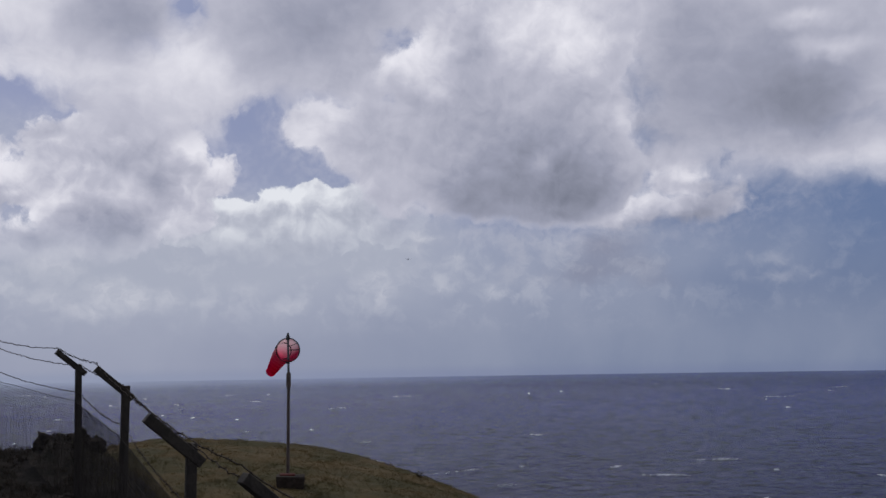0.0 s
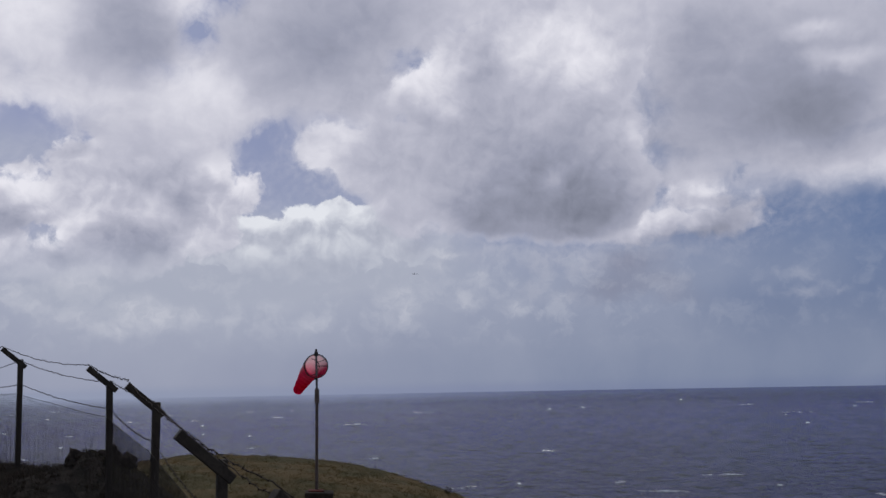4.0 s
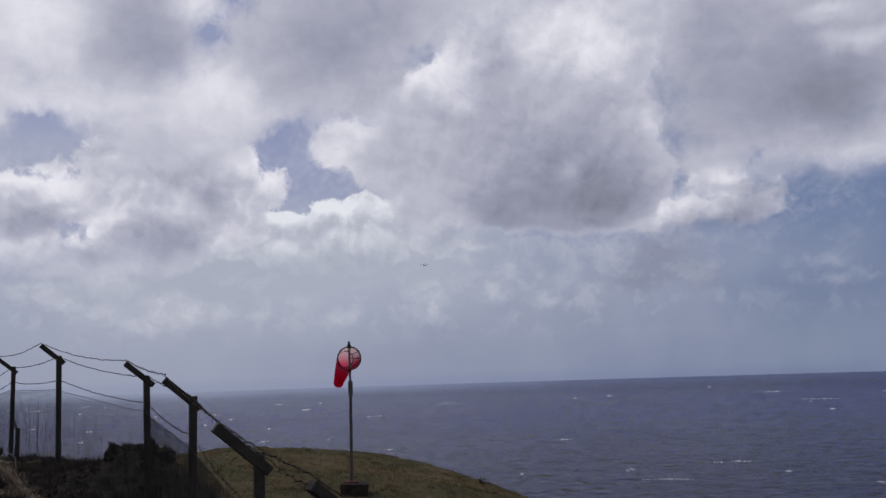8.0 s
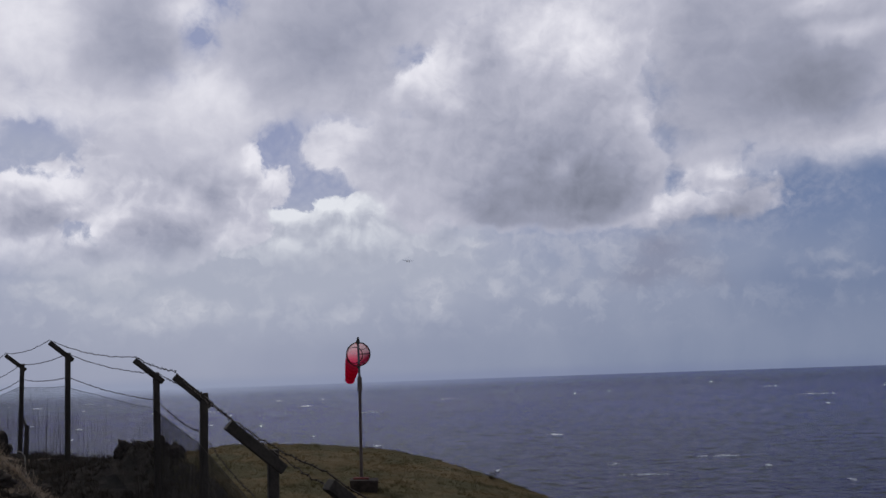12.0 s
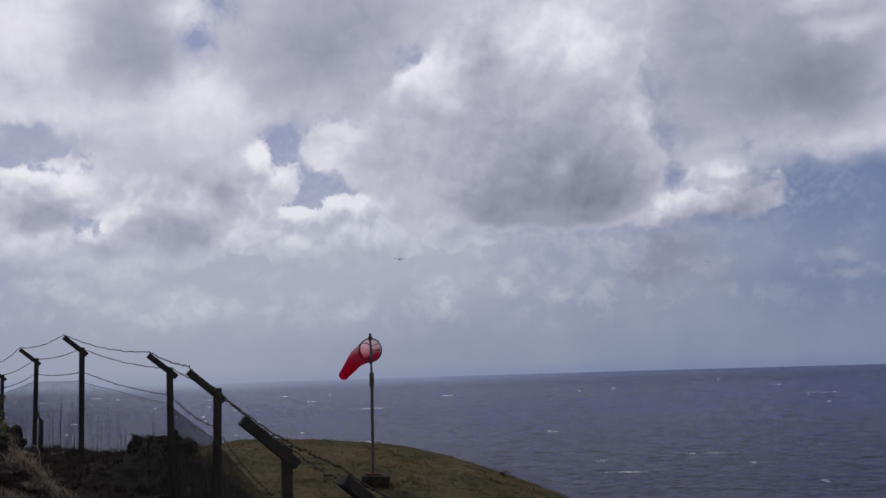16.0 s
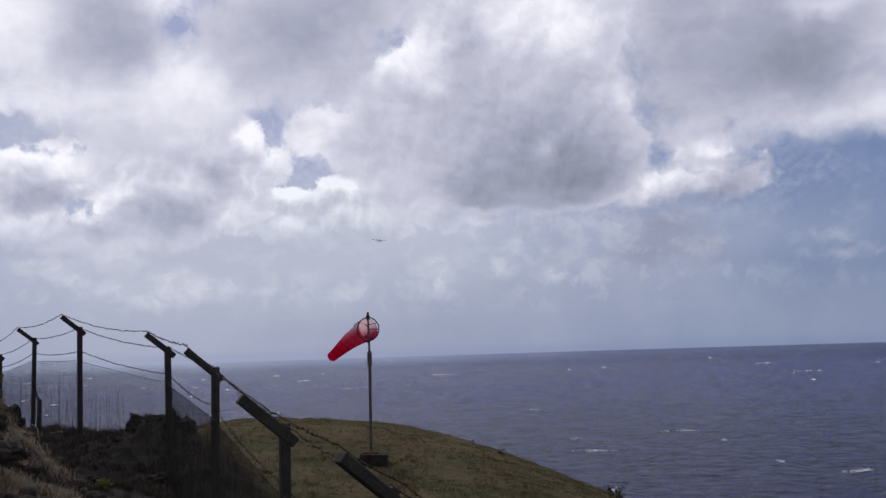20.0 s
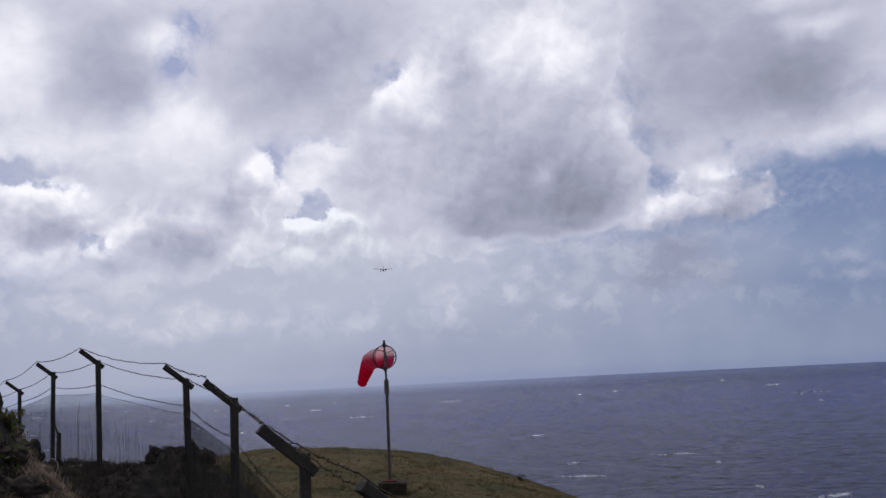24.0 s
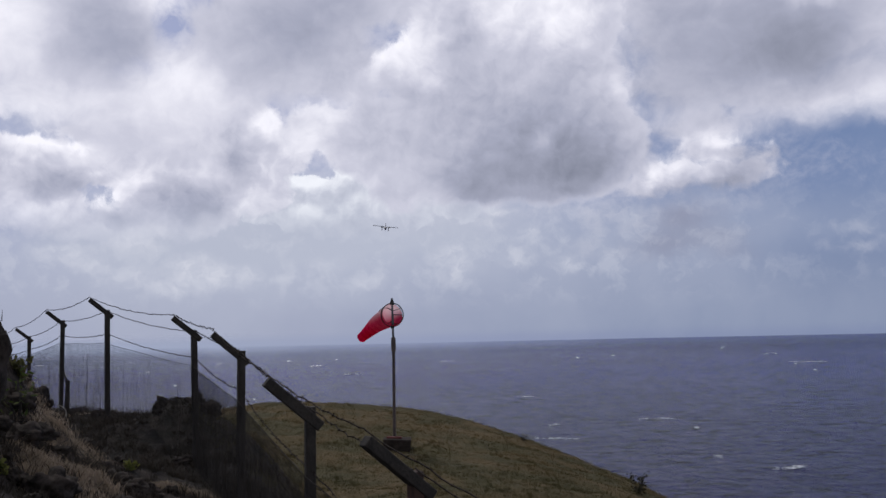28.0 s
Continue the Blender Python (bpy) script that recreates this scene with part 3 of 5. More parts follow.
# ---- sea ----
def sea_material():
    g = Graph("open_sea")
    p = g.where()
    sep = g.n.new("ShaderNodeSeparateXYZ")
    g.l.new(p, sep.inputs[0])
    # bearing and dip of each place, in degrees: wind patches widen with the distance
    inv = g.math("DIVIDE", 57.3, g.math("MAXIMUM", sep.outputs[1], 100.0))
    comb = g.n.new("ShaderNodeCombineXYZ")
    g.l.new(g.math("MULTIPLY", sep.outputs[0], inv), comb.inputs[0])
    g.l.new(g.math("MULTIPLY", inv, EYE), comb.inputs[1])
    wide = comb.outputs[0]
    chop = g.noise(g.vec("MULTIPLY", p, (0.9, 0.7, 1.0)), 0.22, 6, 0.64, 0.4)
    swell = g.noise(g.vec("MULTIPLY", p, (1.0, 0.4, 1.0)), 0.05, 4, 0.55, 0.2)
    gust = g.noise(g.vec("MULTIPLY", wide, (0.5, 5.0, 1.0)), 0.5, 5, 0.6)
    patch = g.noise(g.vec("MULTIPLY", wide, (0.3, 4.0, 1.0)), 0.18, 4, 0.5)
    h = g.math("ADD", g.math("MULTIPLY", chop, 0.9), g.math("MULTIPLY", swell, 0.4))
    h = g.math("ADD", h, g.math("MULTIPLY", g.noise(g.vec("MULTIPLY", p, (1.0, 0.4, 1.0)), 0.5, 3, 0.6), 0.22))
    fleck = g.noise(g.vec("MULTIPLY", p, (0.22, 1.0, 1.0)), 0.12, 5, 0.7)
    foam = g.math("MULTIPLY", g.ramp(fleck, 0.725, 0.75), g.ramp(swell, 0.55, 0.62))
    # deep blue offshore, greyer and darker inshore
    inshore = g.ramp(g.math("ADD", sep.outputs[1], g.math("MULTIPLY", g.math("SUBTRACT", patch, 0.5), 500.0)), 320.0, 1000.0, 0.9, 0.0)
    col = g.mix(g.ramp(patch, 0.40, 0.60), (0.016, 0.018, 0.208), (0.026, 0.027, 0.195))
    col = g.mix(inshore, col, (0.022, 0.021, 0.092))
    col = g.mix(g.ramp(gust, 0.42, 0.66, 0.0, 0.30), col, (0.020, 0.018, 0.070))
    # wave shading put into the colour: near-black troughs, paler crests
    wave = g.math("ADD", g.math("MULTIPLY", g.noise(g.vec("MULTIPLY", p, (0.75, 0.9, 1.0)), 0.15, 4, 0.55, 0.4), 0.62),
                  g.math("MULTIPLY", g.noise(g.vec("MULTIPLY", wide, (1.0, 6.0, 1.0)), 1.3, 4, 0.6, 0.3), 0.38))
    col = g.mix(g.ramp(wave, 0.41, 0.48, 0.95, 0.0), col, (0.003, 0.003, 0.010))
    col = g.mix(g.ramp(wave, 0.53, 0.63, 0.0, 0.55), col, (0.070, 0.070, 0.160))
    col = g.mix(foam, col, (0.75, 0.78, 0.80))
    rough = g.math("ADD", 0.24, g.math("MULTIPLY", foam, 0.5))
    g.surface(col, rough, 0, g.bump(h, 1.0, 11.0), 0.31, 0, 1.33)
    return g.mat


def sea():
    rings, cols = 620, 420
    verts, faces = [], []
    for j in range(rings + 1):
        r = 90 * (4900 / 90) ** (j / rings)
        fade = max(0.0, min(1.0, 1.4 - r / 900))
        near = max(0.0, 1.0 - r / 700)
        for i in range(cols + 1):
            a = radians(-40 + 80 * i / cols)
            x, y = r * math.sin(a), r * math.cos(a)
            z = 0.0
            if fade > 0:
                z = 0.30 * noise.noise((x * 0.03, y * 0.03, 0.3)) + 0.35 * noise.noise((x * 0.09, y * 0.09, 4.1))
                if near > 0:
                    z += near * 0.6 * (0.4 - abs(noise.noise((x * 0.19, y * 0.17, 9.1))))
                z *= fade
            verts.append((x, y, z))
    for j in range(rings):
        for i in range(cols):
            k = j * (cols + 1) + i
            faces.append((k, k + 1, k + cols + 2, k + cols + 1))
    me = bpy.data.meshes.new("water")
    me.from_pydata(verts, [], faces)
    me.polygons.foreach_set("use_smooth", [True] * len(me.polygons))
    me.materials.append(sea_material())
    return tagged(new("water", me), "dark blue open sea with choppy swell", "sea", kind="structure")


WATER = sea()


def outer_sea():
    """Calm sea all round, outside the stretch that is modelled wave by wave."""
    verts, faces, rings, cols = [], [], 40, 72
    for j in range(rings + 1):
        r = 70 * (4900 / 70) ** (j / rings)
        for i in range(cols + 1):
            a = radians(39 + 282 * i / cols)
            verts.append((r * math.sin(a), r * math.cos(a), -0.3))
    for j in range(rings):
        for i in range(cols):
            k = j * (cols + 1) + i
            faces.append((k, k + 1, k + cols + 2, k + cols + 1))
    me = bpy.data.meshes.new("water")
    me.from_pydata(verts, [], faces)
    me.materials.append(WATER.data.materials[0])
    return tagged(new("water", me), "open sea round the headland", "sea", kind="structure")


outer_sea()


# ---- ground ----
# x, y and height of the joint where each post meets its arm, from far to near
JOINTS = [(-13.4, 32.0, 39.92), (-11.10, 28.10, 40.10), (-8.68, 23.86, 40.42), (-6.42, 20.04, 40.52), (-3.85, 16.25, 40.06),
          (-2.335, 12.06, 39.78), (-1.003, 7.77, 39.41), (-0.16, 5.98, 39.155), (1.30, 4.40, 38.50)]


def fence_x(y):
    """Where the line of posts runs."""
    return float(np.interp(y, [-20] + [j[1] for j in JOINTS][::-1] + [60], [8.5] + [j[0] for j in JOINTS][::-1] + [-36]))


def fence_foot(y):
    """Ground level under the posts, against the eye."""
    return float(np.interp(y, [-20] + [j[1] for j in JOINTS][::-1] + [60], [-3.0] + [j[2] - 1.95 - EYE for j in JOINTS][::-1] + [-4]))


def smooth(a, b, v):
    t = min(1.0, max(0.0, (v - a) / (b - a)))
    return t * t * (3 - 2 * t)


def ground_z(x, y):
    """Height of the land over the sea: a bank inside the fence, a grassy headland outside it, cliffs all round."""
    along = fence_foot(y)
    s = fence_x(y) - x
    head = -3.70 + 1.06 * math.exp(-((x + 6) ** 2 / 50 + (y - 42) ** 2 / 98)) - 0.028 * max(0.0, x + 1) ** 2
    if s > 0:
        z = along + (0.35 * min(s, 4.5) + 0.08 * min(s, 4.5) ** 2) * (1 - smooth(11.5, 16.5, y))
    else:
        w = smooth(0.0, 4.0, -s)
        z = along * (1 - w) + head * w
        # gully to the left of the headland
        gx = -4.1 - 0.19 * (y - 18)
        gully = smooth(0.2, 1.6, gx - x) * smooth(18, 22, y) * smooth(1.3, 3.2, -s)
        z -= 5.0 * gully
        z += 0.92 * math.exp(-((x + 3.6) ** 2 / 2.6 + (y - 18.9) ** 2 / 2.6)) * smooth(0.0, 0.6, -s)
    # low ridge on which boulders lie
    z += 0.27 * math.exp(-((y - 18.1) / 0.7) ** 2) * smooth(-6.6, -5.6, x) * (1 - smooth(-4.7, -4.1, x))
    # knoll at the upper end of the bank
    z += 0.85 * math.exp(-((x + 5.35) / 0.5) ** 2 - ((y - 12.2) / 1.2) ** 2)
    edge = 42 - 0.9 * max(0.0, x + 1)
    z -= 0.06 * max(0.0, y - edge) ** 2
    z -= 0.02 * max(0.0, x - 9) ** 2 + 0.03 * max(0.0, -x - 22) ** 2
    rough = 0.10 * noise.noise((x * 0.9, y * 0.9, 0)) + 0.05 * noise.noise((x * 2.6, y * 2.6, 3))
    if s > 0.3:
        near = 1 - smooth(12, 17, y)
        rough *= 1.0 + near
        rough += 0.12 * near * abs(noise.noise((x * 1.7, y * 1.7, 8))) + 0.07 * near * noise.noise((x * 3.6, y * 3.6, 1))
    return EYE + max(z + rough, -EYE - 3)


# patches of straw on the dark bank: x, y, radius
STRAW = [(-7.6, 21.0, 0.8), (-4.77, 12.9, 0.50), (-4.40, 11.5, 0.34), (-4.33, 12.1, 0.42), (-4.60, 13.5, 0.36), (-3.72, 10.7, 0.28), (-3.58, 10.85, 0.20),
         (-3.88, 10.7, 0.22), (-3.27, 9.7, 0.26), (-3.0, 12.75, 0.30), (-3.2, 12.6, 0.22), (-5.5, 15.6, 0.4), (-3.97, 10.05, 0.26), (-3.72, 9.55, 0.24), (-3.5, 9.2, 0.18), (-3.76, 9.8, 0.24), (-3.52, 10.4, 0.26)]


def straw(x, y):
    """How much straw grows at a place on the bank, 0..1."""
    d = min(math.hypot(x - sx, y - sy) / r for sx, sy, r in STRAW) + 0.5 * noise.noise((x * 2.2, y * 2.2, 6))
    return 1 - smooth(0.55, 1.15, d)


def ground_material():
    g = Graph("ground")
    p = g.place()
    att = g.n.new("ShaderNodeAttribute")
    att.attribute_name = "rocky"
    n1, n2, n3 = g.noise(p, 0.5, 6, 0.6), g.noise(p, 3.0, 5, 0.65), g.noise(p, 22, 4, 0.7)
    turf = g.mix(g.ramp(n1, 0.38, 0.62), (0.106, 0.076, 0.036), (0.066, 0.058, 0.026))
    turf = g.mix(g.ramp(n3, 0.4, 0.7, 0, 0.3), turf, (0.050, 0.042, 0.021))
    soil = g.mix(g.ramp(n2, 0.42, 0.62), (0.022, 0.018, 0.017), (0.076, 0.061, 0.055))
    lava = g.n.new("ShaderNodeAttribute")
    lava.attribute_name = "lava"
    soil = g.mix(lava.outputs["Fac"], soil, g.mix(g.ramp(n2, 0.42, 0.62), (0.010, 0.0085, 0.008), (0.034, 0.028, 0.026)))
    mask = g.ramp(g.math("ADD", att.outputs["Fac"], g.math("MULTIPLY", g.math("SUBTRACT", n2, 0.5), 0.9)), 0.35, 0.65)
    h = g.math("ADD", n2, g.math("MULTIPLY", n3, 0.5))
    g.surface(g.mix(mask, turf, soil), 0.95, 0, g.bump(h, 0.9, 0.10), 0.2)
    return g.mat


def ground():
    def axis(a, b, c, d, fine, coarse):
        return np.concatenate([np.arange(a, b, coarse), np.arange(b, c, fine), np.arange(c, d + coarse, coarse)])
    xs, ys = axis(-60, -17, 12, 60, 0.22, 1.5), axis(-30, 0, 52, 110, 0.22, 1.5)
    verts = [(x, y, ground_z(x, y)) for y in ys for x in xs]
    n, faces = len(xs), []
    for j in range(len(ys) - 1):
        for i in range(n - 1):
            k = j * n + i
            faces.append((k, k + 1, k + n + 1, k + n))
    me = bpy.data.meshes.new("ground")
    me.from_pydata([tuple(float(c) for c in v) for v in verts], [], faces)
    me.polygons.foreach_set("use_smooth", [True] * len(me.polygons))
    att = me.attributes.new("rocky", "FLOAT", "POINT")
    vals = []
    for x, y, z in verts:
        s = fence_x(y) - x
        vals.append(smooth(-3.2, -1.6, s) * (1 - 0.45 * straw(x, y) if s > 0 else 1))
    att.data.foreach_set("value", vals)
    # black lava laid bare behind the boulders and along the posts
    att = me.attributes.new("lava", "FLOAT", "POINT")
    att.data.foreach_set("value", [smooth(12.4, 14.2, y) * (1 - straw(x, y)) for x, y, z in verts])
    me.materials.append(ground_material())
    return tagged(new("ground", me), "grassy headland and dark volcanic bank above sea cliffs", "ground", kind="structure")


ground()


# ---- building helpers ----
def part(name, bm, material, parent, label=""):
    me = bpy.data.meshes.new(name)
    bm.to_mesh(me)
    bm.free()
    me.materials.append(material)
    ob = new(name, me)
    ob.parent = parent
    return tagged(ob, label)


def thing(name, at, label, category, group=""):
    ob = new(name)
    ob.location = at
    return tagged(ob, label, category, group)


def box(bm, size, m, bevel=0.0):
    r = bmesh.ops.create_cube(bm, size=1.0, matrix=m @ Matrix.Diagonal((*size, 1)))
    if bevel:
        edges = list({e for v in r["verts"] for e in v.link_edges})
        bmesh.ops.bevel(bm, geom=edges, offset=bevel, segments=2, affect="EDGES", profile=0.5)
    return bm


def frustum(bm, a, b, ra, rb, n=12, cap=True):
    """Round bar from a to b."""
    a, b = Vector(a), Vector(b)
    q = (b - a).to_track_quat("Z", "Y").to_matrix().to_4x4()
    m = Matrix.Translation((a + b) / 2) @ q
    bmesh.ops.create_cone(bm, cap_ends=cap, segments=n, radius1=ra, radius2=rb, depth=(b - a).length, matrix=m)
    return bm


def hoop(bm, m, radius, thick, n=36, k=6):
    """Ring round the local y axis."""
    rings = []
    for i in range(n):
        a = 2 * math.pi * i / n
        rings.append([bm.verts.new(m @ Vector(((radius + thick * math.cos(2 * math.pi * j / k)) * math.cos(a),
                                               thick * math.sin(2 * math.pi * j / k),
                                               (radius + thick * math.cos(2 * math.pi * j / k)) * math.sin(a)))) for j in range(k)])
    for i in range(n):
        for j in range(k):
            bm.faces.new((rings[i][j], rings[i][(j + 1) % k], rings[(i + 1) % n][(j + 1) % k], rings[(i + 1) % n][j]))
    return bm


# ---- security fence ----
ARM_OUT, ARM_UP, POST_W = 0.34, 0.27, 0.088
NET_TOP, LOW_WIRE, NET_FOOT = 0.56, 0.38, 1.92


def lift(i):
    """The far posts carry the netting and its wire nearer to their tops."""
    return 0.11 if i <= 2 else 0.04 if i == 4 else 0.0


def net_edge(i):
    """How far below the joint of post i the netting's upper edge runs."""
    return NET_TOP - lift(i) - {4: 0.05, 5: 0.08, 6: 0.15, 7: 0.15}.get(i, 0.0)


def fence_side(i):
    """Unit vector across the fence at post i, towards the bank."""
    a, b = Vector(JOINTS[max(i - 1, 0)]), Vector(JOINTS[min(i + 1, len(JOINTS) - 1)])
    d = (b - a).to_2d().normalized()
    return Vector((d.y, -d.x, 0)) if d.y > 0 else Vector((d.y, -d.x, 0))


def post_mesh(bm, i):
    j = Vector(JOINTS[i])
    side = fence_side(i)
    turn = Matrix.Rotation(math.atan2(side.y, side.x), 4, "Z")
    lean = pose(0, 0, 0, 0.5 * math.sin(i * 2.1), 0.7 * math.cos(i * 1.7), 0)
    h = 2.45
    w = POST_W * (0.86 if i >= 6 else 1.0)
    box(bm, (w, w, h), Matrix.Translation(j + Vector((0, 0, 0.075 - h / 2))) @ turn @ lean, 0.008)
    return bm


def arm_mesh(bm, i):
    j = Vector(JOINTS[i])
    side = fence_side(i)
    tip = j + side * (ARM_OUT - (0.025 if i in (5, 6) else 0.0)) + Vector((0, 0, ARM_UP))
    axis = (tip - j).normalized()
    a, b = j - axis * 0.115, tip
    m = Matrix.Translation((a + b) / 2) @ axis.to_track_quat("Z", "X").to_matrix().to_4x4()
    slim = 0.86 if i >= 7 else 1.0
    box(bm, (0.080 * slim, 0.092 * slim, (b - a).length), m, 0.008)
    return bm, tip


def barbed(bm, a, b, sag, seed, r=0.0045):
    """Barbed strand between two points: a twisted line with four-pointed barbs."""
    rnd = random.Random(seed)
    a, b = Vector(a), Vector(b)
    n = max(10, int((b - a).length / 0.09))
    pts = []
    for k in range(n + 1):
        t = k / n
        p = a.lerp(b, t) - Vector((0, 0, sag * 4 * t * (1 - t)))
        p += Vector((rnd.uniform(-1, 1), rnd.uniform(-1, 1), rnd.uniform(-1, 1))) * 0.008
        pts.append(p)
    d = (b - a).normalized()
    u = d.cross(Vector((0, 0, 1))).normalized()
    v = u.cross(d)
    last = None
    for p in pts:
        ring = [bm.verts.new(p + (u * math.cos(c) + v * math.sin(c)) * r) for c in (0.5, 2.6, 4.7)]
        if last:
            for k in range(3):
                bm.faces.new((last[k], last[(k + 1) % 3], ring[(k + 1) % 3], ring[k]))
        last = ring
    for k in range(1, n, 1):
        p = pts[k]
        for _ in range(2):
            q = (u * rnd.uniform(-1, 1) + v * rnd.uniform(-1, 1) + d * rnd.uniform(-0.5, 0.5)).normalized() * 0.018
            w = q.cross(d).normalized() * 0.004
            x = [bm.verts.new(p - q), bm.verts.new(p + w), bm.verts.new(p + q), bm.verts.new(p - w)]
            bm.faces.new(x)
    return bm


def net_panel(bm, i, seed, level):
    """Wire netting between post i and i + 1: its level wires, or the upright ones."""
    rnd = random.Random(seed)
    a, b = Vector(JOINTS[i]), Vector(JOINTS[i + 1])
    out = (b - a).cross(Vector((0, 0, 1))).normalized() * 0.05
    top_a, top_b = a + out - Vector((0, 0, net_edge(i))), b + out - Vector((0, 0, net_edge(i + 1)))
    low_a, low_b = a + out - Vector((0, 0, NET_FOOT)), b + out - Vector((0, 0, NET_FOOT))
    d = (b - a).normalized()
    u = d.cross(Vector((0, 0, 1))).normalized()

    def strand(p, q, r):
        w = (q - p).cross(u).normalized() * r
        x = [[bm.verts.new(c + w), bm.verts.new(c - w * 0.5 + u * r), bm.verts.new(c - w * 0.5 - u * r)] for c in (p, q)]
        for k in range(3):
            bm.faces.new((x[0][k], x[0][(k + 1) % 3], x[1][(k + 1) % 3], x[1][k]))

    near = i >= 4
    rows, cols = (62, int((b - a).length / 0.027)) if near else (34, int((b - a).length / 0.055))
    thick = 0.0015 if near else 0.0020
    if level:
        for k in range(rows + 1):
            t = k / rows
            p, q = top_a.lerp(low_a, t), top_b.lerp(low_b, t)
            pts = [p.lerp(q, c / 5) + Vector((0, 0, rnd.uniform(-0.010, 0.010) - 0.05 * (1 - t) * (c / 5) * (1 - c / 5))) for c in range(6)]
            for c, d1 in zip(pts, pts[1:]):
                strand(c, d1, thick if k else 0.0042)
    else:
        for k in range(cols + 1):
            t = k / cols
            s = rnd.uniform(-0.012, 0.012)
            strand(top_a.lerp(top_b, t), low_a.lerp(low_b, t) + d * s, 0.0010 if near else 0.0015)
    return bm


def dead_stems(bm, i, seed):
    """Dry stalks and creepers caught in the netting."""
    r = random.Random(seed)
    a, b = Vector(JOINTS[i]), Vector(JOINTS[i + 1])
    u = (b - a).cross(Vector((0, 0, 1))).normalized()
    d = (b - a).normalized()
    for _ in range(95):
        t = r.random()
        base = a.lerp(b, t) + u * 0.06 - Vector((0, 0, NET_FOOT))
        h = r.choice((0.25, 0.4, 0.6, 0.9, 1.2)) * r.uniform(0.6, 1.15)
        if r.random() < 0.35:
            base += Vector((0, 0, r.uniform(0.1, 0.7)))
            h = min(h, 0.6)
        w = d * r.uniform(0.0015, 0.0042)
        p, last = base, None
        for k in range(5):
            q = [bm.verts.new(p - w), bm.verts.new(p + w), bm.verts.new(p + u * w.length)]
            if last:
                for m in range(3):
                    bm.faces.new((last[m], last[(m + 1) % 3], q[(m + 1) % 3], q[m]))
            last = q
            p = p + Vector((0, 0, h / 4)) + d * r.uniform(-0.03, 0.03)
            w = w * 0.85
    return bm


FENCE = thing("security_fence", (0, 0, 0), "fence of dark concrete posts with slanted arms, barbed wire and netting", "fence")
TIPS = []
for i in range(len(JOINTS)):
    stained = i == 7
    post = part("post", post_mesh(bmesh.new(), i), MAT_STAINED if stained else MAT_CONCRETE, FENCE, "rust-stained post" if stained else "")
    arm_bm, tip = arm_mesh(bmesh.new(), i)
    part("arm", arm_bm, MAT_CONCRETE, post)
    TIPS.append(tip)
for i in range(len(JOINTS) - 1):
    a, b = Vector(JOINTS[i]), Vector(JOINTS[i + 1])
    mid = Vector((0, 0, 0.06 if i < 4 else 0.085))
    crest = Vector((0, 0, 0.05 if i < 4 else 0.06))
    thick = 0.007 if i < 4 else 0.005
    part("barbed_wire", barbed(bmesh.new(), TIPS[i] + crest, TIPS[i + 1] + crest, 0.09 if i < 4 else 0.03, i, thick), MAT_WIRE, FENCE)
    part("barbed_wire", barbed(bmesh.new(), a + mid + fence_side(i) * 0.02, b + mid + fence_side(i + 1) * 0.02, 0.07 if i < 4 else 0.03, 20 + i, thick), MAT_WIRE, FENCE)
    low = Vector((0, 0, -LOW_WIRE))
    part("barbed_wire", barbed(bmesh.new(), a + low + Vector((0, 0, lift(i))), b + low + Vector((0, 0, lift(i + 1))), 0.06, 40 + i, thick), MAT_WIRE, FENCE)
    net = part("netting", net_panel(bmesh.new(), i, 60 + i, False), MAT_NET, FENCE)
    part("weft", net_panel(bmesh.new(), i, 60 + i, True), MAT_NET if i >= 4 else MAT_NET_WIRE, net, "" if i >= 4 else "dull galvanised level wires")
    if i < 7:
        tagged(part("dead_growth", dead_stems(bmesh.new(), i, 80 + i), MAT_WOOD, net, "dry stalks grown through the netting"), kind="stuff")


# ---- windsock ----
SOCK_BASE = Vector((-1.56, 32.4, 36.86))
RING_Z, RING_R, SOCK_LEN, SEGS = 3.75, 0.36, 2.15, 7
SOCK = thing("windsock", SOCK_BASE, "red nylon windsock with pale mouth on a weathered steel mast", "windsock")
bm = bmesh.new()
frustum(bm, (0, 0, -0.3), (0.02, 0, 2.75), 0.049, 0.046, 16)
part("pole", bm, MAT_STEEL, SOCK)
bm = bmesh.new()
frustum(bm, (0.02, 0, 2.62), (0.02, 0, 3.02), 0.075, 0.07, 16)
frustum(bm, (0.02, 0, 3.02), (0.02, 0, 3.08), 0.07, 0.04, 16)
part("collar", bm, MAT_STEEL, SOCK)
bm = bmesh.new()
frustum(bm, (0.02, 0, 2.9), (0.0, 0, 4.22), 0.036, 0.032, 14)
part("upper_pole", bm, MAT_TUBE, SOCK, "blue-grey galvanised tube")
bm = bmesh.new()
frustum(bm, (0, 0, 4.12), (0, 0, 4.17), 0.06, 0.06, 14)
frustum(bm, (0, 0, 4.17), (0, 0, 4.27), 0.045, 0.03, 14)
part("cap", bm, MAT_DARK_STEEL, SOCK)
bm = bmesh.new()
hoop(bm, Matrix(), RING_R, 0.018)
hoop(bm, Matrix.Translation((-0.09, 0.40, -0.02)), RING_R * 0.70, 0.014)
frustum(bm, (0, 0, 0), (RING_R, 0, 0), 0.013, 0.013, 8)
for c in (0.6, 2.2, 3.8, 5.3):
    e = Vector((math.cos(c), 0, math.sin(c)))
    frustum(bm, e * RING_R, e * RING_R * 0.70 + Vector((-0.09, 0.40, -0.02)), 0.010, 0.010, 6)
for z in (RING_R, -RING_R):
    frustum(bm, (0, 0, z - 0.06), (0, 0, z + 0.06), 0.055, 0.055, 12)
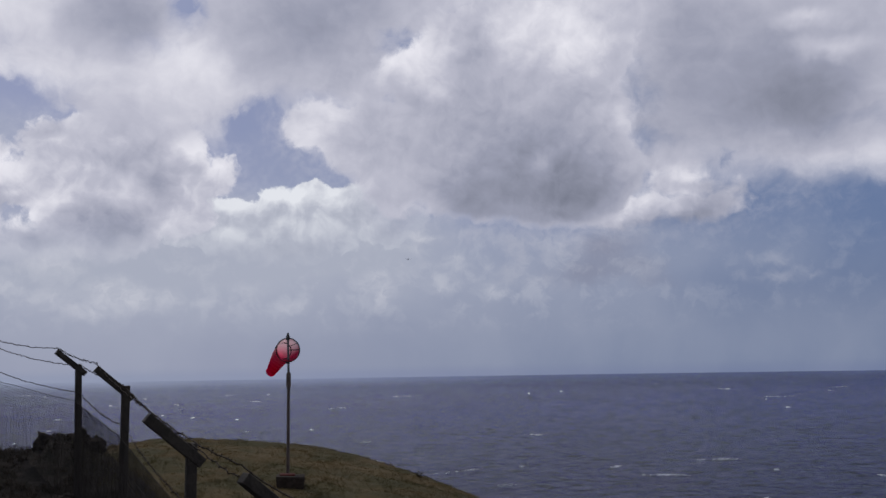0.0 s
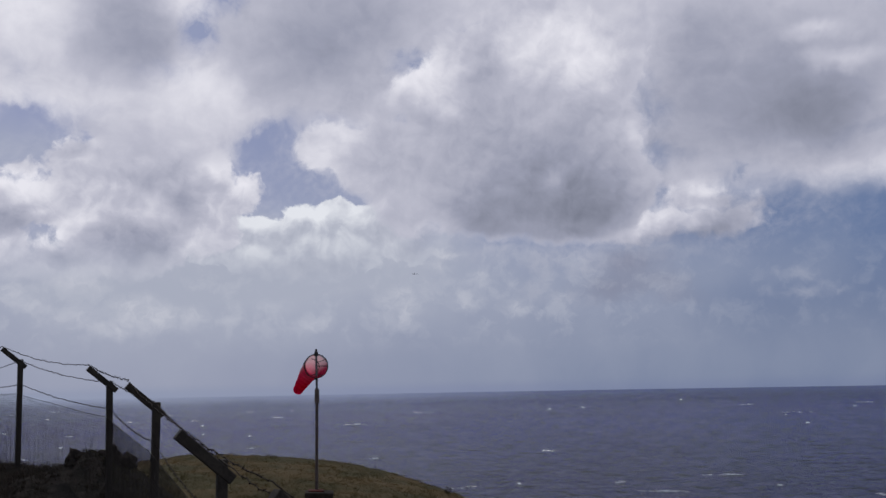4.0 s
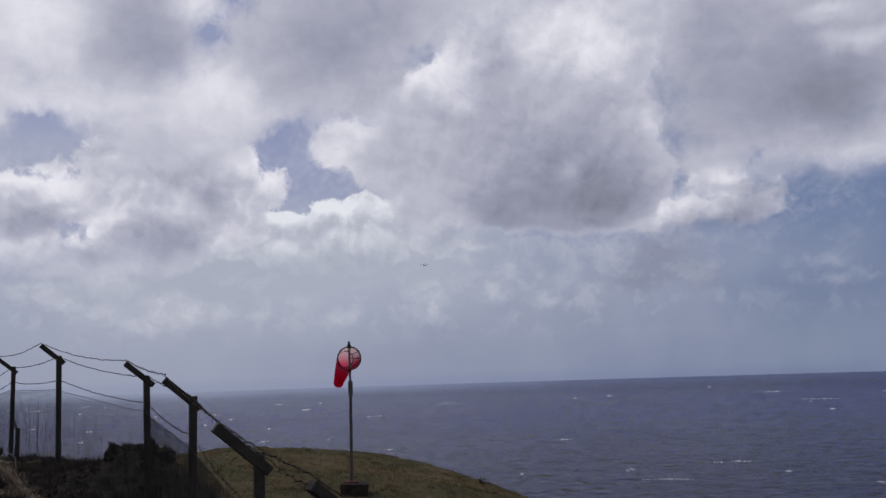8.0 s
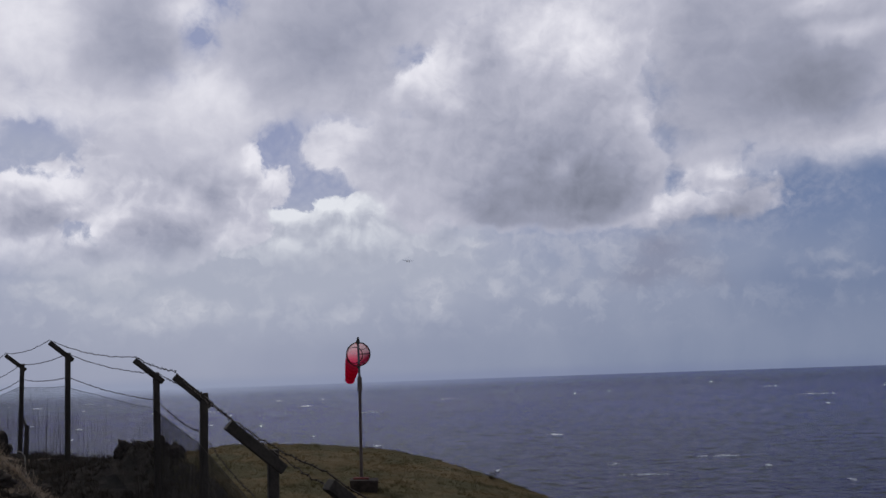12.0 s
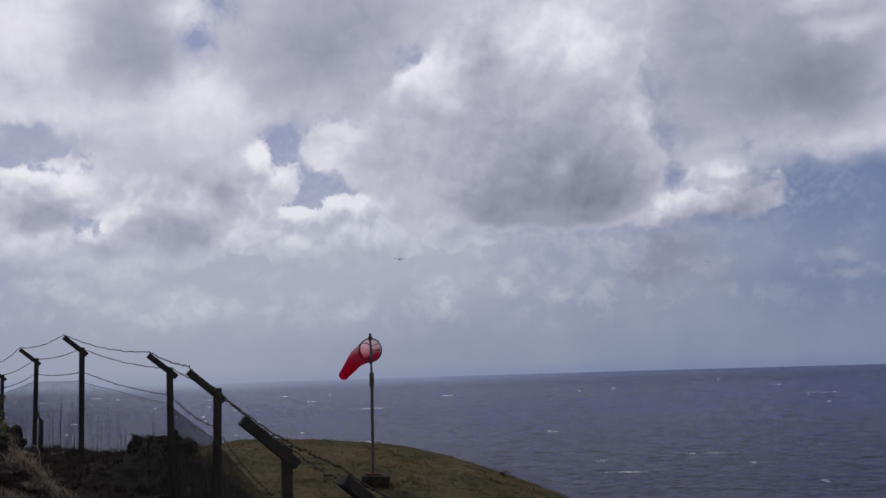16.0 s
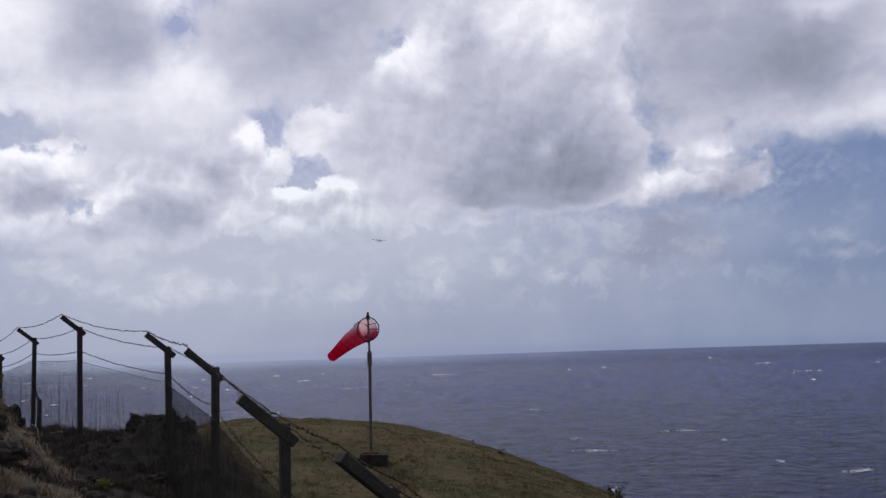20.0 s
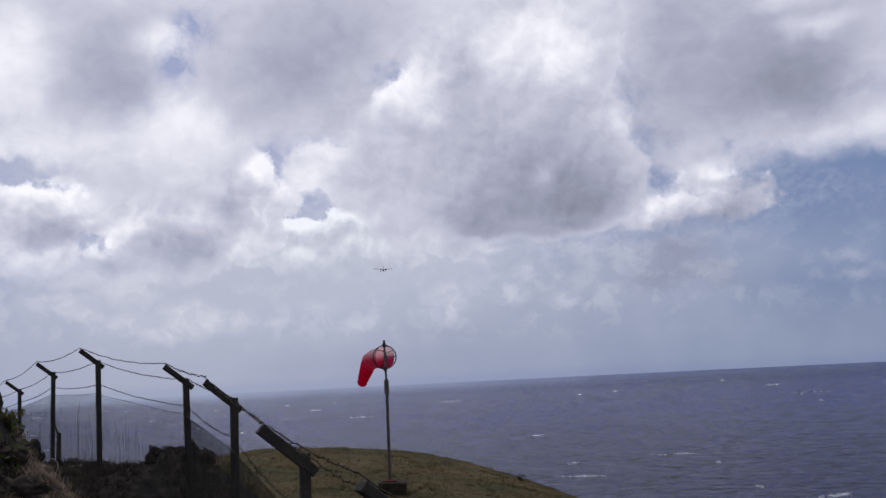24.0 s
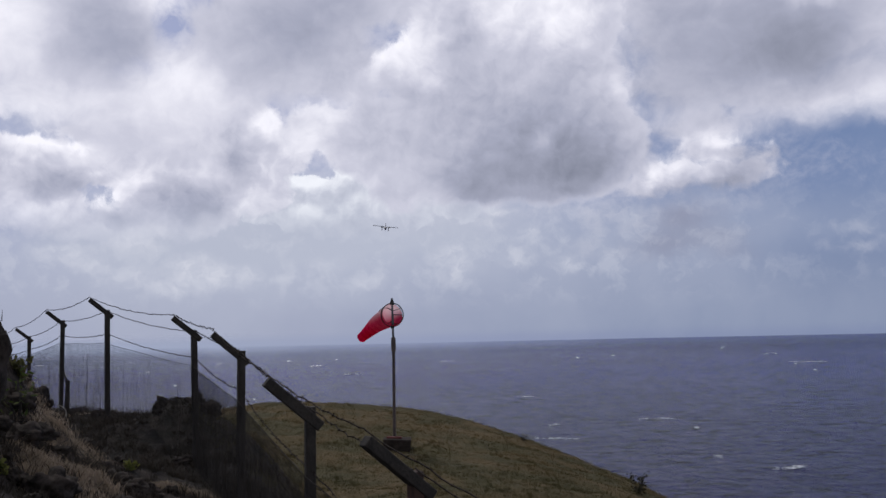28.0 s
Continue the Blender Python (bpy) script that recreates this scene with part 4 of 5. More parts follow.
RING = part("hoop_frame", bm, MAT_DARK_STEEL, SOCK, "black steel double hoop with struts")

SEG_LEN = SOCK_LEN / SEGS
SEGMENTS = []
PALE_SHARE = [0.95, 0.90, 0.78, 0.48, 0.16, 0.0, 0.0, 0.0]
for k in range(SEGS):
    bm = bmesh.new()
    ra = RING_R * 0.97 * (1 - k / SEGS) + 0.155 * (k / SEGS)
    rb = RING_R * 0.97 * (1 - (k + 1) / SEGS) + 0.155 * ((k + 1) / SEGS)
    n, rings = 24, []
    for j in range(4):
        t = j / 3
        rr = ra + (rb - ra) * t
        rings.append([bm.verts.new((rr * (1 + 0.02 * math.sin(5 * c + k)) * math.cos(c), SEG_LEN * (1.09 * t - 0.04), rr * (1 + 0.02 * math.sin(5 * c + k)) * math.sin(c)))
                      for c in [2 * math.pi * q / n for q in range(n)]])
    for j in range(3):
        for q in range(n):
            bm.faces.new((rings[j][q], rings[j][(q + 1) % n], rings[j + 1][(q + 1) % n], rings[j + 1][q]))
    if k in (0, SEGS - 1):
        hoop(bm, Matrix.Translation((0, SEG_LEN * (1.1 if k else 0), 0)), rb if k else ra, 0.010, 24, 5)
    SEGMENTS.append(part("sock_section", bm, fabric("pale_nylon" if k < 3 else "red_nylon", PALE_SHARE[k], PALE_SHARE[k + 1], SEG_LEN), SOCK, "pale pink section with a sunlit top painted in" if k < 2 else ""))

BLOCK = thing("concrete_block", (-1.50, 32.1, 36.58), "dark stained concrete footing with a dull red base plate", "block")
bm = bmesh.new()
box(bm, (0.80, 0.72, 0.55), pose(0.03, 0, 0.0, 0, 1.5, 2), 0.03)
for v in bm.verts:
    taper = 1.0 + 0.28 * v.co.z
    v.co = Vector((v.co.x * taper, v.co.y * taper, v.co.z + 0.03 * noise.noise(v.co * 3.0)))
part("footing", bm, MAT_FOOTING, BLOCK)
bm = bmesh.new()
box(bm, (0.46, 0.44, 0.045), pose(-0.06, 0.1, 0.295, 0, 1.5, 2), 0.01)
part("base_plate", bm, MAT_RED_PAINT, BLOCK, "red painted steel plate")


# ---- approaching aircraft ----
def spindle(bm, stations, n=14):
    """Body of elliptical rings: (y, z, half width, half height)."""
    rings = [[bm.verts.new((w * math.cos(2 * math.pi * q / n), y, z + h * math.sin(2 * math.pi * q / n))) for q in range(n)] for y, z, w, h in stations]
    for a, b in zip(rings, rings[1:]):
        for q in range(n):
            bm.faces.new((a[q], a[(q + 1) % n], b[(q + 1) % n], b[q]))
    bm.faces.new(rings[0])
    bm.faces.new(rings[-1])
    return bm


AIRCRAFT = thing("aircraft", (0, 0, 0), "pale twin-propeller high-wing aircraft on final approach, gear down", "aircraft")
part("fuselage", spindle(bmesh.new(), [(5.0, -0.25, 0.08, 0.08), (4.6, -0.2, 0.46, 0.44), (3.6, 0.0, 0.70, 0.70), (2.4, 0.12, 0.78, 0.90), (-1.5, 0.15, 0.74, 0.86),
                                      (-4.2, 0.35, 0.34, 0.42), (-5.8, 0.5, 0.10, 0.14)]), MAT_PLANE, AIRCRAFT)
bm = bmesh.new()
for side in (-1, 1):
    box(bm, (7.5, 2.0, 0.22), pose(side * 3.7, 0.8, 1.05, 0, -side * 1.5), 0.08)
part("wing", bm, MAT_PLANE, AIRCRAFT)
bm = bmesh.new()
box(bm, (4.7, 1.1, 0.14), pose(0, -5.2, 0.75), 0.05)
part("tailplane", bm, MAT_PLANE, AIRCRAFT)
bm = bmesh.new()
box(bm, (0.30, 1.7, 3.0), pose(0, -5.1, 2.0, -14), 0.08)
part("fin", bm, MAT_PLANE_DARK, AIRCRAFT, "dark tail fin")
bm = bmesh.new()
box(bm, (0.95, 0.5, 0.42), pose(0, 3.25, 0.5, 38), 0.08)
part("windscreen", bm, MAT_PLANE_DARK, AIRCRAFT, "dark cockpit glazing")
for sx in (-1.95, 1.95):
    nac = part("engine", spindle(bmesh.new(), [(2.6 - 0.0, 0.72, 0.12, 0.12), (2.35, 0.70, 0.50, 0.46), (1.2, 0.73, 0.54, 0.50), (-0.8, 0.85, 0.15, 0.12)]), MAT_PLANE_DARK, AIRCRAFT, "dark engine nacelle")
    nac.location.x = sx
    bm = bmesh.new()
    box(bm, (2.0, 0.04, 0.16), pose(0, 2.66, 0.72, 0, 25), 0.015)
    part("propeller", bm, MAT_PLANE_DARK, nac)
    bm = bmesh.new()
    box(bm, (0.22, 0.5, 1.35), pose(sx * 0.98, 0.0, -0.12), 0.05)
    leg = part("gear_leg", bm, MAT_PLANE, AIRCRAFT)
    for w in (-0.16, 0.16):
        bm = bmesh.new()
        frustum(bm, (sx * 0.98 + w - 0.09, 0, -0.85), (sx * 0.98 + w + 0.09, 0, -0.85), 0.34, 0.34, 14)
        part("wheel", bm, MAT_PLANE_DARK, leg)
bm = bmesh.new()
frustum(bm, (0, 3.9, -0.4), (0, 3.9, -1.2), 0.06, 0.06, 8)
nose = part("nose_gear", bm, MAT_PLANE, AIRCRAFT)
bm = bmesh.new()
frustum(bm, (-0.08, 3.9, -1.2), (0.08, 3.9, -1.2), 0.26, 0.26, 14)
part("wheel", bm, MAT_PLANE_DARK, nose)


# ---- rocks ----
def rock_mesh(seed, sub=4):
    bm = bmesh.new()
    bmesh.ops.create_icosphere(bm, subdivisions=sub, radius=0.5)
    for v in bm.verts:
        p = v.co.copy()
        d = 1 + 0.55 * noise.noise(p * 1.9 + Vector((seed * 7.3, 0, 0))) + 0.24 * noise.noise(p * 5 + Vector((0, seed * 3.1, 0))) + 0.15 * noise.noise(p * 12 + Vector((seed, 0, 0))) + 0.07 * noise.noise(p * 24 + Vector((0, 0, seed))) - 0.34 * abs(noise.noise(p * 3.1 + Vector((0, 0, seed * 5.0)))) + 0.12 * noise.cell(p * 6 + Vector((seed * 2.0, 0, 0)))
        c = p * d
        c.z = max(c.z, -0.32)
        v.co = c
    me = bpy.data.meshes.new("boulder")
    bm.to_mesh(me)
    bm.free()
    me.polygons.foreach_set("use_smooth", [True] * len(me.polygons))
    me.materials.append(MAT_ROCK)
    return me


ROCK_MESHES = [rock_mesh(k) for k in range(6)]


def rock(x, y, size, k, label, z=None, turn=0.0):
    ob = new("boulder", ROCK_MESHES[k % 6])
    ob.location = (x, y, (ground_z(x, y) if z is None else z) + size[2] * 0.25)
    ob.rotation_euler = (0, 0, turn)
    ob.scale = size
    return tagged(ob, label, "rock", "boulders on the bank")


rock(-4.89, 18.4, (0.48, 0.5, 0.42), 0, "dark rounded lava boulder behind the fence", 38.68)
rock(-4.34, 18.45, (0.50, 0.5, 0.50), 1, "dark lava boulder behind the fence", 38.70)
rock(-4.14, 18.6, (0.46, 0.5, 0.42), 2, "small dark lava boulder behind the fence", 38.60)
rock(-4.18, 9.4, (0.5, 0.7, 1.2), 3, "tall black lava rock standing on the bank", 39.35)
rock(-8.75, 22.4, (0.7, 0.6, 0.75), 4, "dark lava boulder beside the fence stake", 38.45)
for k, (x, y, w) in enumerate([(-4.62, 11.45, 0.42), (-4.28, 11.1, 0.30), (-4.12, 10.3, 0.34), (-3.50, 9.35, 0.50), (-3.8, 12.1, 0.32), (-3.32, 11.9, 0.22), (-3.2, 10.2, 0.22), (-4.35, 10.0, 0.4)]):
    rock(x, y, (w, w * 1.1, w * 0.75), k + 2, "black lava rock among straw on the bank", None, k * 1.3)
rnd = random.Random(4)
for k in range(188):
    if k < 70:
        y, s_in, sizes = rnd.uniform(9.0, 21), rnd.uniform(-0.6, 2.6), (0.10, 0.14, 0.2, 0.26)
    elif k < 170:
        y, s_in, sizes = rnd.uniform(8.5, 13.5), rnd.uniform(-0.6, 2.6), (0.06, 0.09, 0.13, 0.18)
    else:
        y, s_in, sizes = rnd.uniform(9.5, 13.5), rnd.uniform(0.6, 2.7), (0.2, 0.28, 0.36)
    w = rnd.choice(sizes) * rnd.uniform(0.8, 1.2)
    x = fence_x(y) - s_in
    if straw(x, y) > 0.3:
        continue
    rock(x, y, (w * rnd.uniform(0.8, 1.4), w, w * rnd.uniform(0.45, 0.8)), k, "dark lava stone lying on the bank", None, rnd.uniform(0, 6))


# ---- plants ----
def blades(spots, height, width, per, seed, material, name, label, category, lean=0.5):
    """Tufts of bent pointed blades on the ground."""
    rng = np.random.default_rng(seed)
    verts, faces = [], []
    for x, y, s in spots:
        z = ground_z(x, y) - 0.02
        for _ in range(per):
            a, h = rng.uniform(0, 2 * math.pi), height * s * rng.uniform(0.5, 1.2)
            bx, by = x + rng.normal(0, 0.06 * s), y + rng.normal(0, 0.06 * s)
            lx, ly = math.cos(a) * h * lean * rng.uniform(0.2, 1) - 0.15 * h, math.sin(a) * h * lean * rng.uniform(0.2, 1) + 0.1 * h
            wx, wy = -math.sin(a) * width, math.cos(a) * width
            k = len(verts)
            verts += [(bx - wx, by - wy, z), (bx + wx, by + wy, z), (bx + lx * 0.4 + wx * 0.7, by + ly * 0.4 + wy * 0.7, z + h * 0.6),
                      (bx + lx * 0.4 - wx * 0.7, by + ly * 0.4 - wy * 0.7, z + h * 0.6), (bx + lx, by + ly, z + h)]
            faces += [(k, k + 1, k + 2, k + 3), (k + 3, k + 2, k + 4)]
    me = bpy.data.meshes.new(name)
    me.from_pydata(verts, [], faces)
    me.materials.append(material)
    return tagged(new(name, me), label, category, kind="stuff")


rnd = random.Random(11)
spots = []
while len(spots) < 34000:
    y = rnd.uniform(11, 46)
    x = rnd.uniform(-0.30 * y, 0.26 * y)
    if x > fence_x(y) + 0.6 and x < 9.5:
        dens = 0.5 + noise.noise((x * 0.5, y * 0.35, 5))
        if rnd.random() < dens + 0.35:
            spots.append((x, y, rnd.uniform(0.6, 1.25)))
blades(spots, 0.060, 0.006, 9, 1, MAT_GRASS, "grass", "dry olive-brown grass covering the headland", "grass", 1.3)
# longer tufts, thickest along the crest
spots = []
while len(spots) < 1500:
    y = rnd.uniform(15, 46)
    x = rnd.uniform(-0.22 * y, 0.26 * y)
    if x > fence_x(y) + 1.0 and x < 9.5 and noise.noise((x * 0.8, y * 0.6, 15)) > 0.05:
        spots.append((x, y, rnd.uniform(0.5, 1.2)))
blades(spots, 0.14, 0.006, 14, 6, MAT_GRASS, "grass", "longer tufts of dry grass on the headland", "grass", 0.9)
spots = []
while len(spots) < 2200:
    sx, sy, r = rnd.choice(STRAW)
    x, y = sx + rnd.uniform(-1.2, 1.2) * r, sy + rnd.uniform(-1.2, 1.2) * r
    if rnd.random() < straw(x, y):
        spots.append((x, y, rnd.uniform(0.5, 1.2)))
blades(spots, 0.065, 0.0032, 18, 2, MAT_SCRUB, "grass", "dry straw tufts on the dark bank", "grass", 1.8)
# rounded tussocks of straw
spots = []
for _ in range(60):
    sx, sy, r = rnd.choice(STRAW)
    x, y, r = sx + rnd.uniform(-0.8, 0.8) * r, sy + rnd.uniform(-0.8, 0.8) * r, rnd.uniform(0.10, 0.24)
    for _ in range(int(240 * r)):
        a, q = rnd.uniform(0, 2 * math.pi), r * math.sqrt(rnd.random())
        spots.append((x + q * math.cos(a), y + q * math.sin(a), (1.35 - 0.8 * q / r) * r / 0.22))
blades(spots, 0.070, 0.0032, 12, 4, MAT_SCRUB, "tussock_grass", "pale rounded tussocks of dry grass on the bank", "grass", 1.7)
spots = []
while len(spots) < 5200:
    y = rnd.uniform(8, 23)
    x = fence_x(y) + rnd.uniform(-3.0, 2.6)
    s = fence_x(y) - x
    if noise.noise((x * 1.3, y * 1.3, 7)) > -0.2 + 0.15 * max(0, -s) and rnd.random() > straw(x, y):
        spots.append((x, y, rnd.uniform(0.4, 1.2) * (0.55 if 17.2 < y < 19.6 and -5.6 < x < -3.0 else 1.0)))
blades(spots, 0.15, 0.006, 12, 3, MAT_DARK_SCRUB, "low_scrub", "blackish low scrub along the fence", "scrub", 1.3)


def shrub(name, at, size, leaves, leaf, seed, material, label, stems=6, slim=0.35):
    r = random.Random(seed)
    ob = thing(name, at, label, "shrub")
    tips = []
    for _ in range(stems):
        bm = bmesh.new()
        p, d = Vector((r.uniform(-0.06, 0.06) * size, r.uniform(-0.06, 0.06) * size, -0.05)), Vector((r.uniform(-0.5, 0.5), r.uniform(-0.5, 0.5), 1)).normalized()
        for k in range(4):
            q = p + d * size * r.uniform(0.18, 0.3)
            frustum(bm, p, q, 0.012 * size * (1 - k * 0.2), 0.012 * size * (0.8 - k * 0.2), 5)
            p, d = q, (d + Vector((r.uniform(-0.5, 0.5), r.uniform(-0.5, 0.5), r.uniform(-0.1, 0.3)))).normalized()
            tips.append(q)
        part("stem", bm, MAT_WOOD, ob)
    bm = bmesh.new()
    for _ in range(leaves):
        c = r.choice(tips) + Vector((r.gauss(0, 0.09), r.gauss(0, 0.09), r.gauss(0, 0.08))) * size
        d = Vector((r.uniform(-1, 1), r.uniform(-1, 1), r.uniform(-0.3, 1))).normalized()
        u = d.cross(Vector((r.uniform(-1, 1), r.uniform(-1, 1), r.uniform(-1, 1)))).normalized() * leaf * slim
        x = [bm.verts.new(c), bm.verts.new(c + d * leaf * 0.5 + u), bm.verts.new(c + d * leaf), bm.verts.new(c + d * leaf * 0.5 - u)]
        bm.faces.new(x)
    part("foliage", bm, material, ob)
    return ob


def on_ground(x, y):
    return (x, y, ground_z(x, y))


shrub("shrub", on_ground(-4.51, 11.1), 0.55, 42, 0.10, 3, MAT_LEAF, "twiggy shrub with a few long pale green leaves", 9, 0.13)
shrub("shrub", on_ground(-4.90, 12.15), 0.26, 120, 0.065, 16, MAT_YELLOW_LEAF, "yellow-green tufted shrub on the bank", 9)
shrub("shrub", on_ground(-4.07, 13.6), 0.16, 260, 0.045, 5, MAT_LIME, "small lime-green plant among dark stones", 5)
shrub("shrub", on_ground(-3.86, 9.2), 0.14, 120, 0.045, 15, MAT_LIME, "small lime-green plant beside the lava rock", 4)
shrub("shrub", on_ground(5.82, 32.0), 0.66, 190, 0.085, 7, MAT_DARK_LEAF, "dark leafy shrub at the headland's edge", 6)
shrub("shrub", on_ground(2.78, 37.4), 0.26, 130, 0.055, 8, MAT_DARK_LEAF, "tiny dark shrub on the headland's rim", 4)

TWIG = thing("dead_twig", on_ground(-7.2, 19.9), "bare pale twig bent over beside the fence", "twig")
bm = bmesh.new()
bend = [Vector((0.10 * math.sin(k * 0.5) - 0.02 * k, 0.01 * k, 0.11 * k - 0.1 - 0.008 * k * k)) for k in range(7)]
for k in range(6):
    frustum(bm, bend[k], bend[k + 1], 0.016 - 0.0016 * k, 0.0145 - 0.0016 * k, 6)
part("stick", bm, MAT_PALE_WOOD, TWIG)

STAKE = thing("wooden_stake", (-8.05, 22.4, 38.4), "short weathered wooden stake leaning beside the fence", "stake")
bm = bmesh.new()
frustum(bm, (0, 0, -0.3), (0.03, 0, 0.78), 0.055, 0.045, 7)
frustum(bm, (0.01, 0, 0.74), (-0.06, 0.02, 0.98), 0.03, 0.012, 6)
part("stick", bm, MAT_WOOD, STAKE)


# ---- whitecaps ----
def foam_material():
    g = Graph("sea_foam")
    n = g.noise(g.where(), 1.2, 5, 0.7)
    g.surface(g.mix(g.ramp(n, 0.35, 0.6), (0.80, 0.85, 0.92), (0.90, 0.94, 0.98)), 0.9)
    return g.mat


MAT_FOAM = foam_material()


def whitecaps(seed, count):
    """Breaking crests: short broken streaks, some in long ragged trains."""
    r = random.Random(seed)
    bm = bmesh.new()
    for _ in range(count):
        d = 300 * (2300 / 300) ** r.random()
        a = radians(r.uniform(-24, 32))
        x, y = d * math.sin(a), d * math.cos(a)
        far = 1 + d / 900
        train = r.random() < 0.22
        length = (r.uniform(4.0, 9.0) if train else r.choice((0.4, 0.7, 1.3, 2.4)) * r.uniform(0.8, 1.3)) * far
        slant = r.uniform(-0.8, 0.8)
        for k in range(r.randint(34, 60) if train else r.randint(10, 22)):
            t = r.choice((-0.7, -0.2, 0.3, 0.45)) + r.gauss(0, 0.22) if train else r.gauss(0, 0.4)
            s = r.uniform(0.04, 0.115) * far * max(0.25, 1 - abs(t) * 0.7)
            m = Matrix.Translation((x + t * length, y + t * length * slant + r.gauss(0, 0.7) * far, r.uniform(0.25, 0.75)))
            m = m @ pose(0, 0, 0, 0, 0, r.uniform(-25, 25)) @ Matrix.Diagonal((s * r.uniform(2.0, 10.0), s * 2.2, s * r.uniform(0.2, 0.5), 1))
            bmesh.ops.create_icosphere(bm, subdivisions=1, radius=1.0, matrix=m)
    me = bpy.data.meshes.new("whitecaps")
    bm.to_mesh(me)
    bm.free()
    me.materials.append(MAT_FOAM)
    return tagged(new("whitecaps", me), "white foam crests breaking on the swell", "foam", kind="stuff")


CAPS = [whitecaps(21 + k, 14) for k in range(4)]


# ---- what moves ----
# seconds, offset of the sock's end from the hoop (right, up in cm), bend
SOCK_KEYS = [
    (0, -51, -73, .3), (0.3, -40, -84, .3), (0.6, -42, -79, .3), (1.0, -42, -80, .3), (1.3, -37, -86, .3), (1.6, -12, -86, .3), (2.0, -37, -73, .3), (2.3, -56, -61, .3),
    (2.6, -45, -45, .3), (3.0, -16, -63, .3), (3.3, -28, -61, .3), (3.6, -35, -68, .3), (4.0, -54, -80, .3), (4.5, -72, -75, .3),
]
SOCK_KEYS += [
    (5.5, -80, -78, .3), (6.5, -93, -77, .3), (7.0, -59, -77, .5), (7.5, -42, -94, .4), (8.0, -37, -84, .4), (8.5, -42, -91, .3), (9.0, -94, -70, .3), (9.5, -61, -82, .3),
    (10.0, -87, -91, .6), (10.5, -105, -86, .5), (11.0, -108, -94, .35), (11.5, -110, -54, .4), (12.0, -31, -86, .5), (12.5, -61, -80, .3), (13.0, -58, -82, .3), (13.5, -56, -84, .3),
]
SOCK_KEYS += [
    (14.5, -66, -84, .3), (15.5, -84, -87, .4), (16.0, -77, -84, .4), (16.5, -84, -73, .3), (17.0, -68, -84, .5), (17.5, -77, -77, .5), (18.0, -54, -82, .6), (18.5, -86, -86, .4),
    (19.0, -98, -84, .3), (19.5, -103, -80, .25), (20.0, -100, -91, .2), (20.5, -114, -91, .4), (21.0, -129, -84, .45), (21.5, -82, -87, .95),
]
SOCK_KEYS += [
    (22.5, -110, -84, .7), (23.5, -149, -82, .9), (23.8, -110, -79, .9), (24.0, -68, -84, .9), (24.2, -37, -93, .7), (24.5, -21, -100, .3), (24.8, -56, -96, .3), (25.0, -75, -98, .3),
    (25.3, -73, -101, .2), (25.6, -65, -103, .2), (26.0, -96, -84, .2), (26.3, -96, -65, .2), (26.6, -72, -89, .3), (27.0, -56, -107, .2), (27.3, -73, -96, .2), (27.6, -93, -91, .2), (28.0, -86, -75, .25),
]


